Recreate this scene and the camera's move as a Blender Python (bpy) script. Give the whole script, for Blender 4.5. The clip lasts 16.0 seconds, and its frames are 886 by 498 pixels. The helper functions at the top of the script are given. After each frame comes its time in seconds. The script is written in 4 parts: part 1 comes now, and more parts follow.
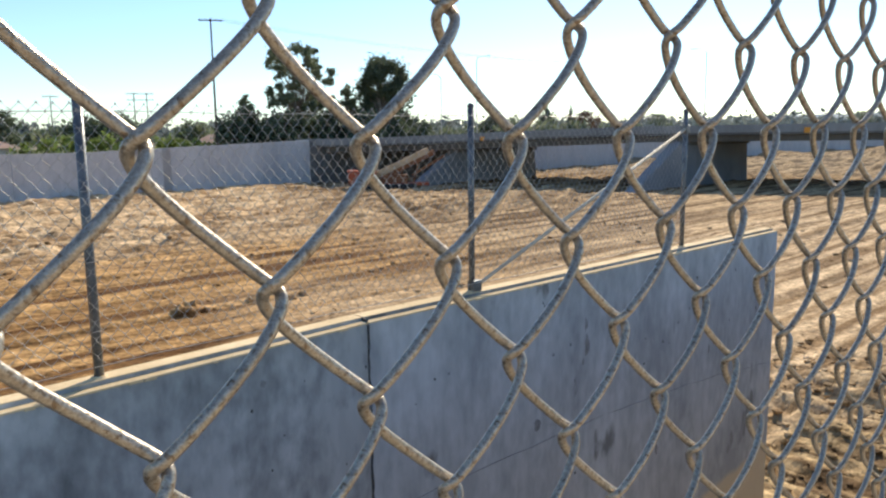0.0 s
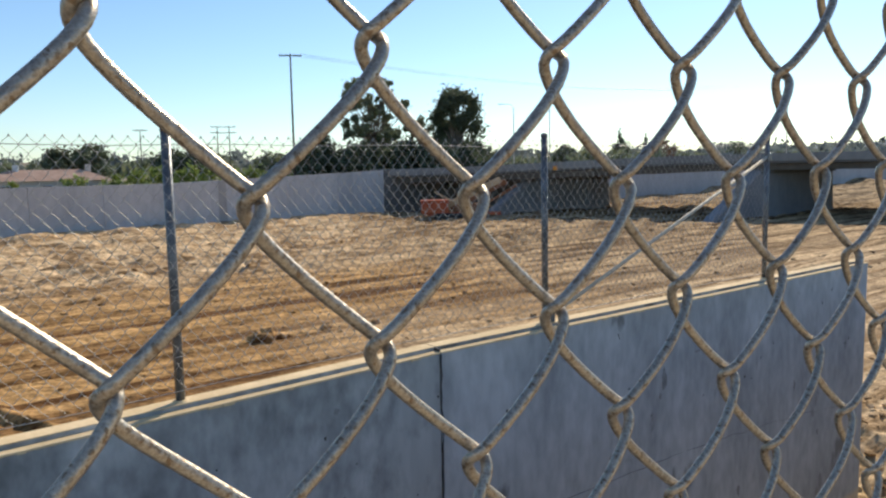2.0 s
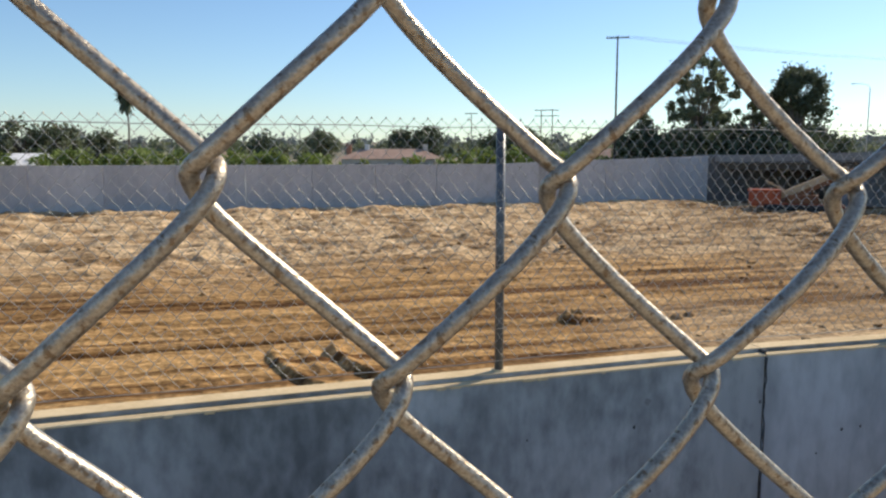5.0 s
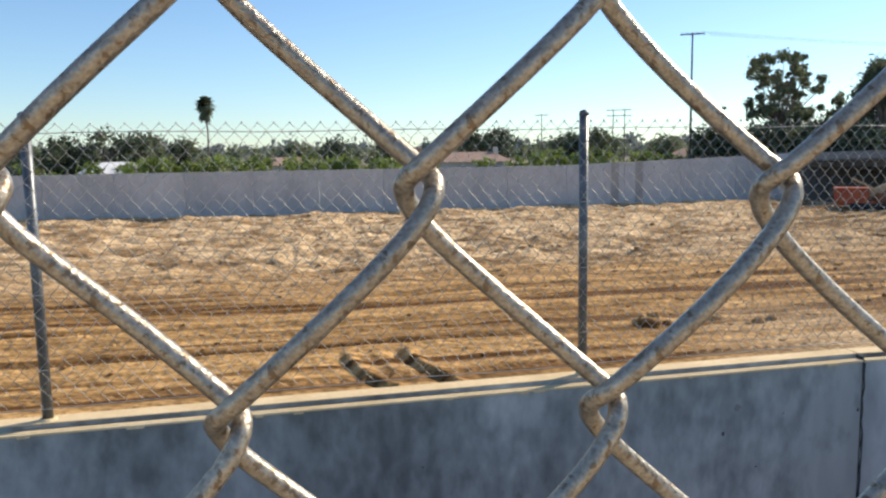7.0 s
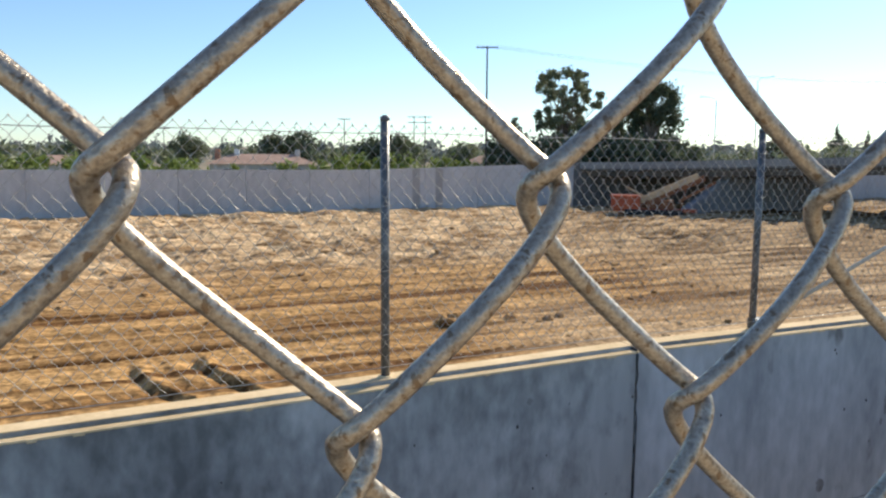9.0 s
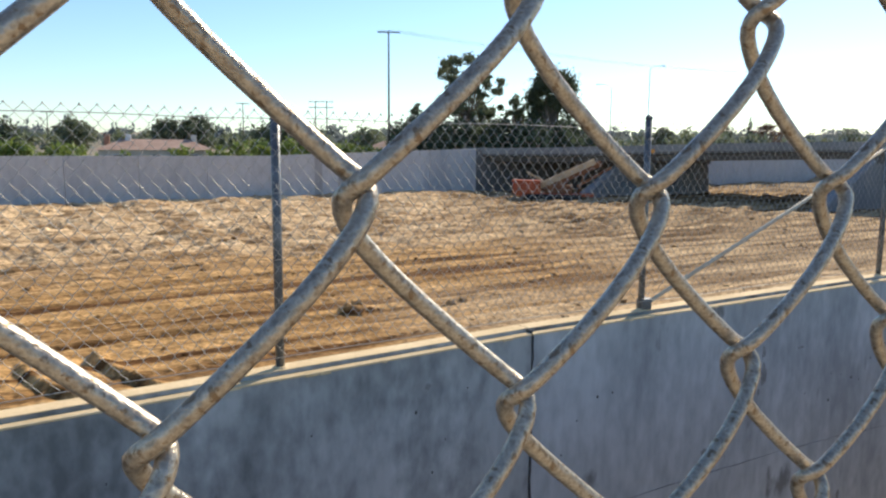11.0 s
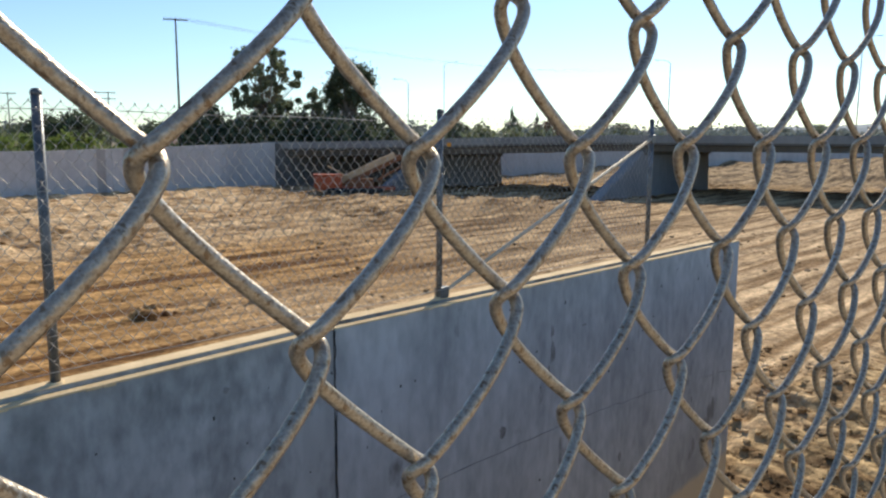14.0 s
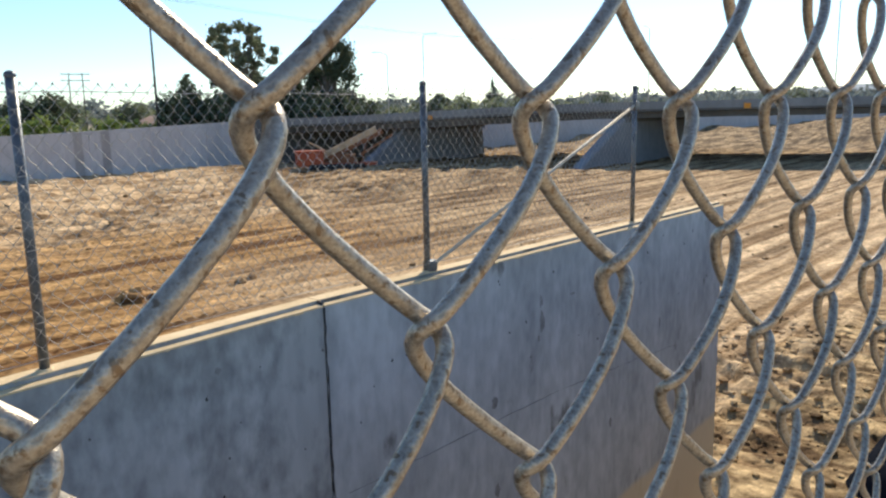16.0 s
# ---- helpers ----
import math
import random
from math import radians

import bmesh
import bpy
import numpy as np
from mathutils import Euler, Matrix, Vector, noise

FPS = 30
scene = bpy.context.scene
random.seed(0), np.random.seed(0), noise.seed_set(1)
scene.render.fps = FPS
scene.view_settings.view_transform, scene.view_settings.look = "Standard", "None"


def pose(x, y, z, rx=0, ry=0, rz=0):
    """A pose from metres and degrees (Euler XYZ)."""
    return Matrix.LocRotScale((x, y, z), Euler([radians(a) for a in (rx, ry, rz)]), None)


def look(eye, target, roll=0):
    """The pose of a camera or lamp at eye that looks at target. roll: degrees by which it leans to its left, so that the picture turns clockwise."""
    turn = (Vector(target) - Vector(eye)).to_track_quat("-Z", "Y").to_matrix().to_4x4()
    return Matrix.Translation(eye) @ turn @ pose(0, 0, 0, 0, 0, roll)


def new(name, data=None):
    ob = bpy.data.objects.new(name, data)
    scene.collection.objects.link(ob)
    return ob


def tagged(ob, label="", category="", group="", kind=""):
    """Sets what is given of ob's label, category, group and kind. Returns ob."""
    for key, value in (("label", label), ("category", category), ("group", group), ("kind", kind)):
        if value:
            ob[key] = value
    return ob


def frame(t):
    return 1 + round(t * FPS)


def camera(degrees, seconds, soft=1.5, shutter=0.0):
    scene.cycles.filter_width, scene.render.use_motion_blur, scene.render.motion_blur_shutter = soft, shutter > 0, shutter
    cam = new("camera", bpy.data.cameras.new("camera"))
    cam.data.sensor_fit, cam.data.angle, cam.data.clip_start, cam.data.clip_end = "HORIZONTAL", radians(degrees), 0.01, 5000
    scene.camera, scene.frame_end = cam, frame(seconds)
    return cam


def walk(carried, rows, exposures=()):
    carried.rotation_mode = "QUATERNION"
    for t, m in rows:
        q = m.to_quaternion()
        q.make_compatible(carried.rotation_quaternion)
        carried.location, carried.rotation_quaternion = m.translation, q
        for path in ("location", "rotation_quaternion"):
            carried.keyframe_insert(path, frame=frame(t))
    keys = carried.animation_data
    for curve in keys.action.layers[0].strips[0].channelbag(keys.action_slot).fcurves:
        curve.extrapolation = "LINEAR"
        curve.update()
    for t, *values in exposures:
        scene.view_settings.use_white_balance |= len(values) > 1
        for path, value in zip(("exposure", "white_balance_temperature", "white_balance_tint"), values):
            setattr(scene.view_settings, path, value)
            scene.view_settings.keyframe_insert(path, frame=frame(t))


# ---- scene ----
cam = camera(60.3, 16.0, 2.35)
PATH = [
    (0.0, pose(-0.0635, -0.1617, 1.5702, 81.49, 0.74, -43.72)),
    (0.5, pose(-0.0609, -0.1583, 1.5748, 82.51, 0.65, -40.48)),
    (1.0, pose(-0.0650, -0.1482, 1.5735, 83.25, 0.88, -38.60)),
    (1.5, pose(-0.0653, -0.1482, 1.5742, 83.48, 1.35, -37.93)),
    (2.0, pose(-0.0661, -0.1503, 1.5753, 83.77, 1.09, -38.33)),
    (2.5, pose(-0.0646, -0.1478, 1.5740, 83.92, 0.35, -38.81)),
    (3.0, pose(-0.0614, -0.1464, 1.5766, 83.71, -0.20, -39.08)),
    (3.5, pose(-0.0661, -0.1370, 1.5782, 83.34, -1.47, -38.68)),
    (4.0, pose(-0.0868, -0.1292, 1.5754, 83.06, -1.18, -28.88)),
    (4.5, pose(-0.1024, -0.1308, 1.5762, 83.07, 0.08, -19.16)),
    (5.0, pose(-0.1163, -0.1284, 1.5759, 82.76, -0.02, -14.83)),
    (7.5, pose(-0.2075, -0.1139, 1.5784, 83.14, 1.05, -9.49)),
    (8.0, pose(-0.2090, -0.1113, 1.5774, 83.36, 1.28, -10.58)),
    (8.5, pose(-0.2032, -0.1108, 1.5794, 83.28, 0.56, -14.89)),
    (9.0, pose(-0.1827, -0.0990, 1.5763, 83.24, -0.42, -24.25)),
    (11.5, pose(-0.0977, -0.1098, 1.5789, 82.24, -0.43, -34.09)),
    (12.0, pose(-0.0887, -0.1156, 1.5808, 82.65, -0.30, -38.73)),
    (12.5, pose(-0.0831, -0.1231, 1.5813, 82.77, -0.38, -41.57)),
    (13.0, pose(-0.0767, -0.1297, 1.5795, 82.81, -0.34, -43.65)),
    (13.5, pose(-0.0640, -0.1277, 1.5741, 82.70, -0.20, -45.39)),
    (14.0, pose(-0.0532, -0.1175, 1.5717, 81.88, -0.33, -46.20)),
    (14.5, pose(-0.0471, -0.1055, 1.5671, 81.25, -1.10, -47.48)),
    (15.0, pose(-0.0463, -0.0934, 1.5689, 80.02, 0.27, -48.68)),
    (15.5, pose(-0.0488, -0.0896, 1.5692, 79.92, 0.94, -48.45)),
    (16.0, pose(-0.0554, -0.0844, 1.5681, 79.86, 1.29, -47.62)),
]
walk(cam, PATH, [(0.0, 0.16), (0.5, 0.01), (1.0, -0.09), (2.0, -0.13), (3.5, -0.17), (5.0, -0.19), (7.5, 0.05), (9.0, 0.07), (11.5, 0.11), (12.0, 0.0), (12.5, -0.07), (13.5, -0.14),
                 (14.5, -0.10), (15.0, -0.03), (16.0, 0.12)])

# ---- light ----
SUN_AZ, SUN_EL = radians(24.0), radians(34.0)      # azimuth from +x towards +y
world = bpy.data.worlds.new("sky")
scene.world = world
world.use_nodes = True
wn = world.node_tree
sky = wn.nodes.new("ShaderNodeTexSky")
sky.sky_type, sky.sun_disc = "NISHITA", False
sky.sun_elevation, sky.sun_rotation = SUN_EL, radians(90) - SUN_AZ
sky.air_density, sky.dust_density, sky.ozone_density = 1.0, 0.2, 2.2
wn.nodes["Background"].inputs["Strength"].default_value = 0.145
tint = wn.nodes.new("ShaderNodeMix")              # the clear, cool sky of the day
tint.data_type, tint.blend_type = "RGBA", "MULTIPLY"
tint.inputs[0].default_value = 1.0
tint.inputs[7].default_value = (0.86, 0.99, 1.115, 1)
wn.links.new(sky.outputs[0], tint.inputs[6])
wn.links.new(tint.outputs[2], wn.nodes["Background"].inputs["Color"])
lamp = bpy.data.lights.new("sun", "SUN")
lamp.energy, lamp.angle, lamp.color = 5.7, radians(0.5), (1.0, 0.87, 0.68)
sun = new("sun", lamp)
to_sun = Vector((math.cos(SUN_EL) * math.cos(SUN_AZ), math.cos(SUN_EL) * math.sin(SUN_AZ), math.sin(SUN_EL)))
sun.matrix_world = look((60, 10, 60), Vector((60, 10, 60)) - to_sun)


# ---- materials ----
def mat(name, a, b, scale=3.0, fine=40.0, rough=0.8, metal=0.0, bump=0.3, stretch=(1, 1, 1), spots=None, spot_scale=6.0, spot_cut=0.62,
        per_object=0.0, distance=0.01, contrast=(0.35, 0.65), fine_mix=0.35, flat=False):
    """Two noises, coarse and fine, mix the colours a and b; spots of a third colour, where given."""
    m = bpy.data.materials.new(name)
    m.use_nodes = True
    n, l = m.node_tree.nodes, m.node_tree.links
    out = n["Principled BSDF"]
    co = n.new("ShaderNodeTexCoord")
    mp = n.new("ShaderNodeMapping")
    mp.inputs["Scale"].default_value = stretch
    l.new(co.outputs["Object"], mp.inputs["Vector"])
    big, small = n.new("ShaderNodeTexNoise"), n.new("ShaderNodeTexNoise")
    big.inputs["Scale"].default_value, big.inputs["Detail"].default_value = scale, 5
    small.inputs["Scale"].default_value, small.inputs["Detail"].default_value = fine, 4
    for t in (big, small):
        l.new(mp.outputs[0], t.inputs["Vector"])
    mix = n.new("ShaderNodeMix")
    mix.data_type = "FLOAT"
    mix.inputs[0].default_value = fine_mix
    l.new(big.outputs[0], mix.inputs[2])
    l.new(small.outputs[0], mix.inputs[3])
    ramp = n.new("ShaderNodeValToRGB")
    e = ramp.color_ramp.elements
    e[0].position, e[0].color = contrast[0], (*a, 1)
    e[1].position, e[1].color = contrast[1], (*b, 1)
    l.new(mix.outputs[0], ramp.inputs[0])
    col = ramp.outputs[0]
    if spots:
        sp = n.new("ShaderNodeTexNoise")
        sp.inputs["Scale"].default_value, sp.inputs["Detail"].default_value = spot_scale, 6
        l.new(mp.outputs[0], sp.inputs["Vector"])
        cut = n.new("ShaderNodeMapRange")
        cut.inputs[1].default_value, cut.inputs[2].default_value = spot_cut, spot_cut + 0.06
        l.new(sp.outputs[0], cut.inputs[0])
        mc = n.new("ShaderNodeMix")
        mc.data_type = "RGBA"
        mc.inputs[7].default_value = (*spots, 1)
        l.new(cut.outputs[0], mc.inputs[0])
        l.new(col, mc.inputs[6])
        col = mc.outputs[2]
    if per_object:
        info = n.new("ShaderNodeObjectInfo")
        hsv = n.new("ShaderNodeHueSaturation")
        rng = n.new("ShaderNodeMapRange")
        rng.inputs[3].default_value, rng.inputs[4].default_value = 1 - per_object, 1 + per_object
        l.new(info.outputs["Random"], rng.inputs[0])
        l.new(rng.outputs[0], hsv.inputs["Value"])
        l.new(col, hsv.inputs["Color"])
        col = hsv.outputs[0]
    l.new(col, out.inputs["Base Color"])
    out.inputs["Roughness"].default_value, out.inputs["Metallic"].default_value = rough, metal
    if bump:
        bp = n.new("ShaderNodeBump")
        bp.inputs["Strength"].default_value, bp.inputs["Distance"].default_value = bump, distance
        l.new(mix.outputs[0], bp.inputs["Height"])
        l.new(bp.outputs[0], out.inputs["Normal"])
    return m


M_WIRE = mat("weathered_zinc", (0.235, 0.20, 0.162), (0.53, 0.472, 0.38), 520, 1500, 0.38, 0.68, 0.7, spots=(0.22, 0.16, 0.105), spot_scale=620,
             spot_cut=0.575, distance=0.0005, per_object=0.08, fine_mix=0.5, contrast=(0.34, 0.66))
M_POST = mat("galvanised_post", (0.07, 0.08, 0.09), (0.22, 0.23, 0.24), 8, 90, 0.42, 0.5, 0.2, distance=0.001)
M_FARWIRE = mat("galvanised_wire", (0.32, 0.305, 0.28), (0.50, 0.48, 0.44), 20, 90, 0.5, 0.3, 0.0)
M_BRACE = mat("brace_pipe", (0.50, 0.45, 0.36), (0.68, 0.62, 0.50), 8, 90, 0.75, 0.0, 0.2, distance=0.001)
M_CONC = mat("older_concrete", (0.18, 0.187, 0.188), (0.43, 0.44, 0.435), 0.9, 9, 0.88, 0, 0.3, stretch=(1, 1, 0.55), spots=(0.15, 0.15, 0.145),
             spot_scale=1.4, spot_cut=0.60, fine_mix=0.4, contrast=(0.40, 0.60))
M_CONC2 = mat("newer_concrete", (0.305, 0.316, 0.324), (0.51, 0.521, 0.529), 0.8, 10, 0.88, 0, 0.3, stretch=(1, 1, 0.45), spots=(0.20, 0.20, 0.195),
              spot_scale=2.2, spot_cut=0.64, fine_mix=0.35, contrast=(0.39, 0.61))
# pale sandy concrete, with the sun's gold put into its colour
M_CAP = mat("sun_toned_concrete", (0.62, 0.47, 0.27), (0.82, 0.65, 0.41), 2.5, 30, 0.9, 0, 0.4)
M_FARCONC = mat("far_concrete", (0.42, 0.41, 0.41), (0.58, 0.56, 0.55), 0.25, 2.0, 0.9, 0, 0.15, stretch=(1, 1, 0.4), per_object=0.05)
M_STAIN = mat("damp_concrete", (0.31, 0.29, 0.275), (0.43, 0.405, 0.385), 0.6, 4.0, 0.9, 0, 0.2, stretch=(1, 1, 0.3))
# darkened for the shade beneath the deck; also paints it on the far wall
M_BRIDGE_SHADE = mat("bridge_and_shade_concrete", (0.105, 0.10, 0.094), (0.18, 0.172, 0.16), 0.15, 1.5, 0.9, 0, 0.15, stretch=(1, 1, 0.5))
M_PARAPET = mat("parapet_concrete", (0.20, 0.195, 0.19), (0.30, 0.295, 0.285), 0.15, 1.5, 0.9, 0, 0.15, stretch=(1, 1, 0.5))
M_PIER = mat("pier_concrete", (0.19, 0.20, 0.21), (0.29, 0.30, 0.31), 0.2, 1.5, 0.9, 0, 0.15, stretch=(1, 1, 0.5))
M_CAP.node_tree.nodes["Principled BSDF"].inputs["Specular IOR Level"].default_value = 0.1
M_LINE = mat("pour_line", (0.17, 0.168, 0.165), (0.30, 0.295, 0.29), 9, 40, 0.95, 0, 0.2)
M_JOINT = mat("dark_joint", (0.05, 0.05, 0.05), (0.09, 0.085, 0.08), 4, 40, 0.95, 0, 0.2)
M_LEAF = mat("leaf_dark", (0.07, 0.098, 0.058), (0.175, 0.205, 0.115), 0.4, 3, 0.6, 0, 0, per_object=0.15)
M_LEAF2 = mat("leaf_olive", (0.10, 0.13, 0.07), (0.23, 0.25, 0.145), 0.4, 3, 0.6, 0, 0, per_object=0.15)
M_HEDGE = mat("leaf_bright", (0.13, 0.18, 0.035), (0.27, 0.33, 0.085), 0.4, 3, 0.6, 0, 0, per_object=0.1)
# distant foliage: the haze of the air is mixed into the leaf colour
M_FARWOOD = mat("hazed_leaf", (0.15, 0.18, 0.165), (0.25, 0.28, 0.265), 0.05, 0.6, 0.8, 0, 0)
M_RED = mat("russet_leaf", (0.13, 0.075, 0.04), (0.22, 0.13, 0.07), 0.3, 2, 0.7, 0, 0)


def let_light_through(m, share):
    """Thin leaves: part of the light goes through them."""
    n, l = m.node_tree.nodes, m.node_tree.links
    body, end = n["Principled BSDF"], n["Material Output"]
    thin, both = n.new("ShaderNodeBsdfTranslucent"), n.new("ShaderNodeMixShader")
    l.new(body.inputs["Base Color"].links[0].from_socket, thin.inputs["Color"])
    both.inputs[0].default_value = share
    l.new(body.outputs[0], both.inputs[1])
    l.new(thin.outputs[0], both.inputs[2])
    l.new(both.outputs[0], end.inputs["Surface"])


for leafy in (M_LEAF, M_LEAF2, M_HEDGE, M_FARWOOD, M_RED):
    let_light_through(leafy, 0.35)
M_BARK = mat("bark", (0.12, 0.10, 0.08), (0.26, 0.22, 0.18), 1.5, 12, 0.9, 0, 0.5, stretch=(1, 1, 0.3))
M_POLE = mat("pole_wood", (0.07, 0.06, 0.05), (0.14, 0.12, 0.10), 1.5, 12, 0.9, 0, 0.4, stretch=(1, 1, 0.2))
M_LAMP = mat("lamp_steel", (0.42, 0.43, 0.44), (0.55, 0.56, 0.57), 2, 12, 0.5, 0.4, 0)
M_CABLE = mat("cable", (0.05, 0.05, 0.05), (0.09, 0.09, 0.09), 2, 12, 0.6, 0, 0)
M_ROOF = mat("roof_tile", (0.30, 0.19, 0.14), (0.44, 0.30, 0.23), 0.8, 6, 0.9, 0, 0.3)
M_STUCCO = mat("stucco", (0.52, 0.47, 0.41), (0.66, 0.61, 0.54), 0.6, 6, 0.9, 0, 0.2)
M_BRICK = mat("chimney_brick", (0.36, 0.16, 0.10), (0.48, 0.24, 0.15), 2, 12, 0.9, 0, 0.2)
M_WHITE = mat("white_siding", (0.62, 0.62, 0.62), (0.78, 0.78, 0.77), 0.6, 6, 0.8, 0, 0.1)
M_GLASS = mat("dark_glass", (0.02, 0.025, 0.03), (0.05, 0.055, 0.06), 1, 4, 0.15, 0, 0)
M_ORANGE = mat("orange_paint", (0.30, 0.05, 0.018), (0.48, 0.105, 0.036), 0.7, 5, 0.5, 0.1, 0.2, spots=(0.22, 0.12, 0.07), spot_scale=1.5)
M_RUST = mat("rusty_steel", (0.15, 0.06, 0.03), (0.30, 0.13, 0.06), 0.9, 6, 0.8, 0.1, 0.3)
M_BELT = mat("dusty_belt", (0.38, 0.27, 0.16), (0.55, 0.41, 0.26), 0.8, 5, 0.9, 0, 0.3)
M_RUBBER = mat("black_rubber", (0.02, 0.02, 0.02), (0.045, 0.042, 0.04), 2, 12, 0.8, 0, 0.3)
# near-black, for the shadow laid on the bed by the near wall
M_SHADOW = mat("shadow_sheet", (0.008, 0.010, 0.014), (0.018, 0.02, 0.026), 1.2, 9, 0.95, 0, 0.6, distance=0.05)
M_SHADOW.node_tree.nodes["Principled BSDF"].inputs["Specular IOR Level"].default_value = 0.0
M_SIGN = mat("orange_sign", (0.70, 0.26, 0.02), (0.80, 0.33, 0.04), 1, 5, 0.6, 0, 0)


def soil(name):
    """Graded river sand: tan by the tracks, pale and cloddy farther out, with damp streaks along the way of driving."""
    m = bpy.data.materials.new(name)
    m.use_nodes = True
    n, l = m.node_tree.nodes, m.node_tree.links
    out = n["Principled BSDF"]
    geo = n.new("ShaderNodeNewGeometry")

    def tex(scale, stretch, detail=5):
        mp = n.new("ShaderNodeMapping")
        mp.inputs["Scale"].default_value = stretch
        mp.inputs["Rotation"].default_value = (0, 0, radians(-4))
        l.new(geo.outputs["Position"], mp.inputs["Vector"])
        t = n.new("ShaderNodeTexNoise")
        t.inputs["Scale"].default_value, t.inputs["Detail"].default_value = scale, detail
        l.new(mp.outputs[0], t.inputs["Vector"])
        return t.outputs[0]

    def ramp(fac, p0, c0, p1, c1):
        r = n.new("ShaderNodeValToRGB")
        r.color_ramp.elements[0].position, r.color_ramp.elements[0].color = p0, (*c0, 1)
        r.color_ramp.elements[1].position, r.color_ramp.elements[1].color = p1, (*c1, 1)
        l.new(fac, r.inputs[0])
        return r.outputs[0]

    def mix(fac, a, b, kind="MIX"):
        x = n.new("ShaderNodeMix")
        x.data_type, x.blend_type = "RGBA", kind
        if isinstance(fac, float):
            x.inputs[0].default_value = fac
        else:
            l.new(fac, x.inputs[0])
        l.new(a, x.inputs[6])
        l.new(b, x.inputs[7])
        return x.outputs[2]

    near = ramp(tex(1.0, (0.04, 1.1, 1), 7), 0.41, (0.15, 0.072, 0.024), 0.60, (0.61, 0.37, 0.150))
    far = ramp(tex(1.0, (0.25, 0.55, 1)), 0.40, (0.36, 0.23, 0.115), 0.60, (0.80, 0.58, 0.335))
    sep = n.new("ShaderNodeSeparateXYZ")
    l.new(geo.outputs["Position"], sep.inputs[0])
    wob = n.new("ShaderNodeMath")
    wob.operation = "MULTIPLY_ADD"
    wob.inputs[1].default_value, wob.inputs[2].default_value = 26.0, -13.0
    l.new(tex(0.09, (0.4, 1, 1)), wob.inputs[0])
    add = n.new("ShaderNodeMath")
    l.new(sep.outputs[1], add.inputs[0])
    l.new(wob.outputs[0], add.inputs[1])
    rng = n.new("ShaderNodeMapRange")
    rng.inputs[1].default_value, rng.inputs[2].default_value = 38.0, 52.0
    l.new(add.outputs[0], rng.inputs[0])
    east = n.new("ShaderNodeMapRange")
    east.inputs[1].default_value, east.inputs[2].default_value = 12.0, 22.0
    skew = n.new("ShaderNodeMath")
    skew.operation = "MULTIPLY_ADD"
    skew.inputs[1].default_value = -0.42
    l.new(add.outputs[0], skew.inputs[0])
    l.new(sep.outputs[0], skew.inputs[2])
    l.new(skew.outputs[0], east.inputs[0])
    clear = n.new("ShaderNodeMapRange")
    clear.inputs[1].default_value, clear.inputs[2].default_value = 8.0, 13.0
    l.new(sep.outputs[1], clear.inputs[0])
    tracked = n.new("ShaderNodeMath")
    tracked.operation = "MULTIPLY"
    l.new(east.outputs[0], tracked.inputs[0])
    l.new(clear.outputs[0], tracked.inputs[1])
    pale = ramp(tex(1.0, (0.07, 1.0, 1), 7), 0.42, (0.185, 0.11, 0.05), 0.59, (0.62, 0.44, 0.245))
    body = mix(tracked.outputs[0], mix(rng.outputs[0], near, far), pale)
    # pale streaks where wheels drive past the wall's end
    swung = mix(0.35, ramp(tex(1.0, (0.03, 1.5, 1), 8), 0.40, (0.27, 0.165, 0.075), 0.55, (0.84, 0.63, 0.385)), pale)
    fade = n.new("ShaderNodeMapRange")
    fade.inputs[1].default_value, fade.inputs[2].default_value = 34.0, 22.0
    l.new(add.outputs[0], fade.inputs[0])
    past = n.new("ShaderNodeMapRange")
    past.inputs[1].default_value, past.inputs[2].default_value = 12.0, 19.0
    l.new(sep.outputs[0], past.inputs[0])
    there = n.new("ShaderNodeMath")
    there.operation = "MULTIPLY"
    l.new(fade.outputs[0], there.inputs[0])
    l.new(past.outputs[0], there.inputs[1])
    body = mix(there.outputs[0], body, swung)
    dug = ramp(tex(1.0, (2.2, 0.7, 1), 8), 0.40, (0.14, 0.085, 0.04), 0.58, (0.62, 0.455, 0.24))
    low = n.new("ShaderNodeMapRange")
    low.inputs[1].default_value, low.inputs[2].default_value = 10.5, 7.5
    wav = n.new("ShaderNodeMath")
    wav.operation = "MULTIPLY_ADD"
    wav.inputs[1].default_value = 5.0
    l.new(tex(0.6, (1, 1, 1)), wav.inputs[0])
    l.new(sep.outputs[1], wav.inputs[2])
    l.new(wav.outputs[0], low.inputs[0])
    body = mix(low.outputs[0], body, dug)
    wide = n.new("ShaderNodeMapRange")
    wide.inputs[1].default_value, wide.inputs[2].default_value = 104.0, 122.0
    l.new(sep.outputs[0], wide.inputs[0])
    beyond = ramp(tex(0.35, (0.45, 1.7, 1), 8), 0.40, (0.13, 0.085, 0.045), 0.62, (0.50, 0.36, 0.20))
    body = mix(wide.outputs[0], body, beyond)
    blotch = ramp(tex(1.1, (0.6, 1.3, 1), 8), 0.36, (0.70, 0.68, 0.66), 0.62, (1.12, 1.12, 1.12))
    body = mix(1.0, body, blotch, "MULTIPLY")
    fine = ramp(tex(5.0, (1, 1, 1), 8), 0.32, (0.60, 0.58, 0.56), 0.66, (1.18, 1.18, 1.18))
    l.new(mix(1.0, body, fine, "MULTIPLY"), out.inputs["Base Color"])
    out.inputs["Roughness"].default_value, out.inputs["Specular IOR Level"].default_value = 0.95, 0.1
    bp = n.new("ShaderNodeBump")
    bp.inputs["Strength"].default_value, bp.inputs["Distance"].default_value = 0.9, 0.22
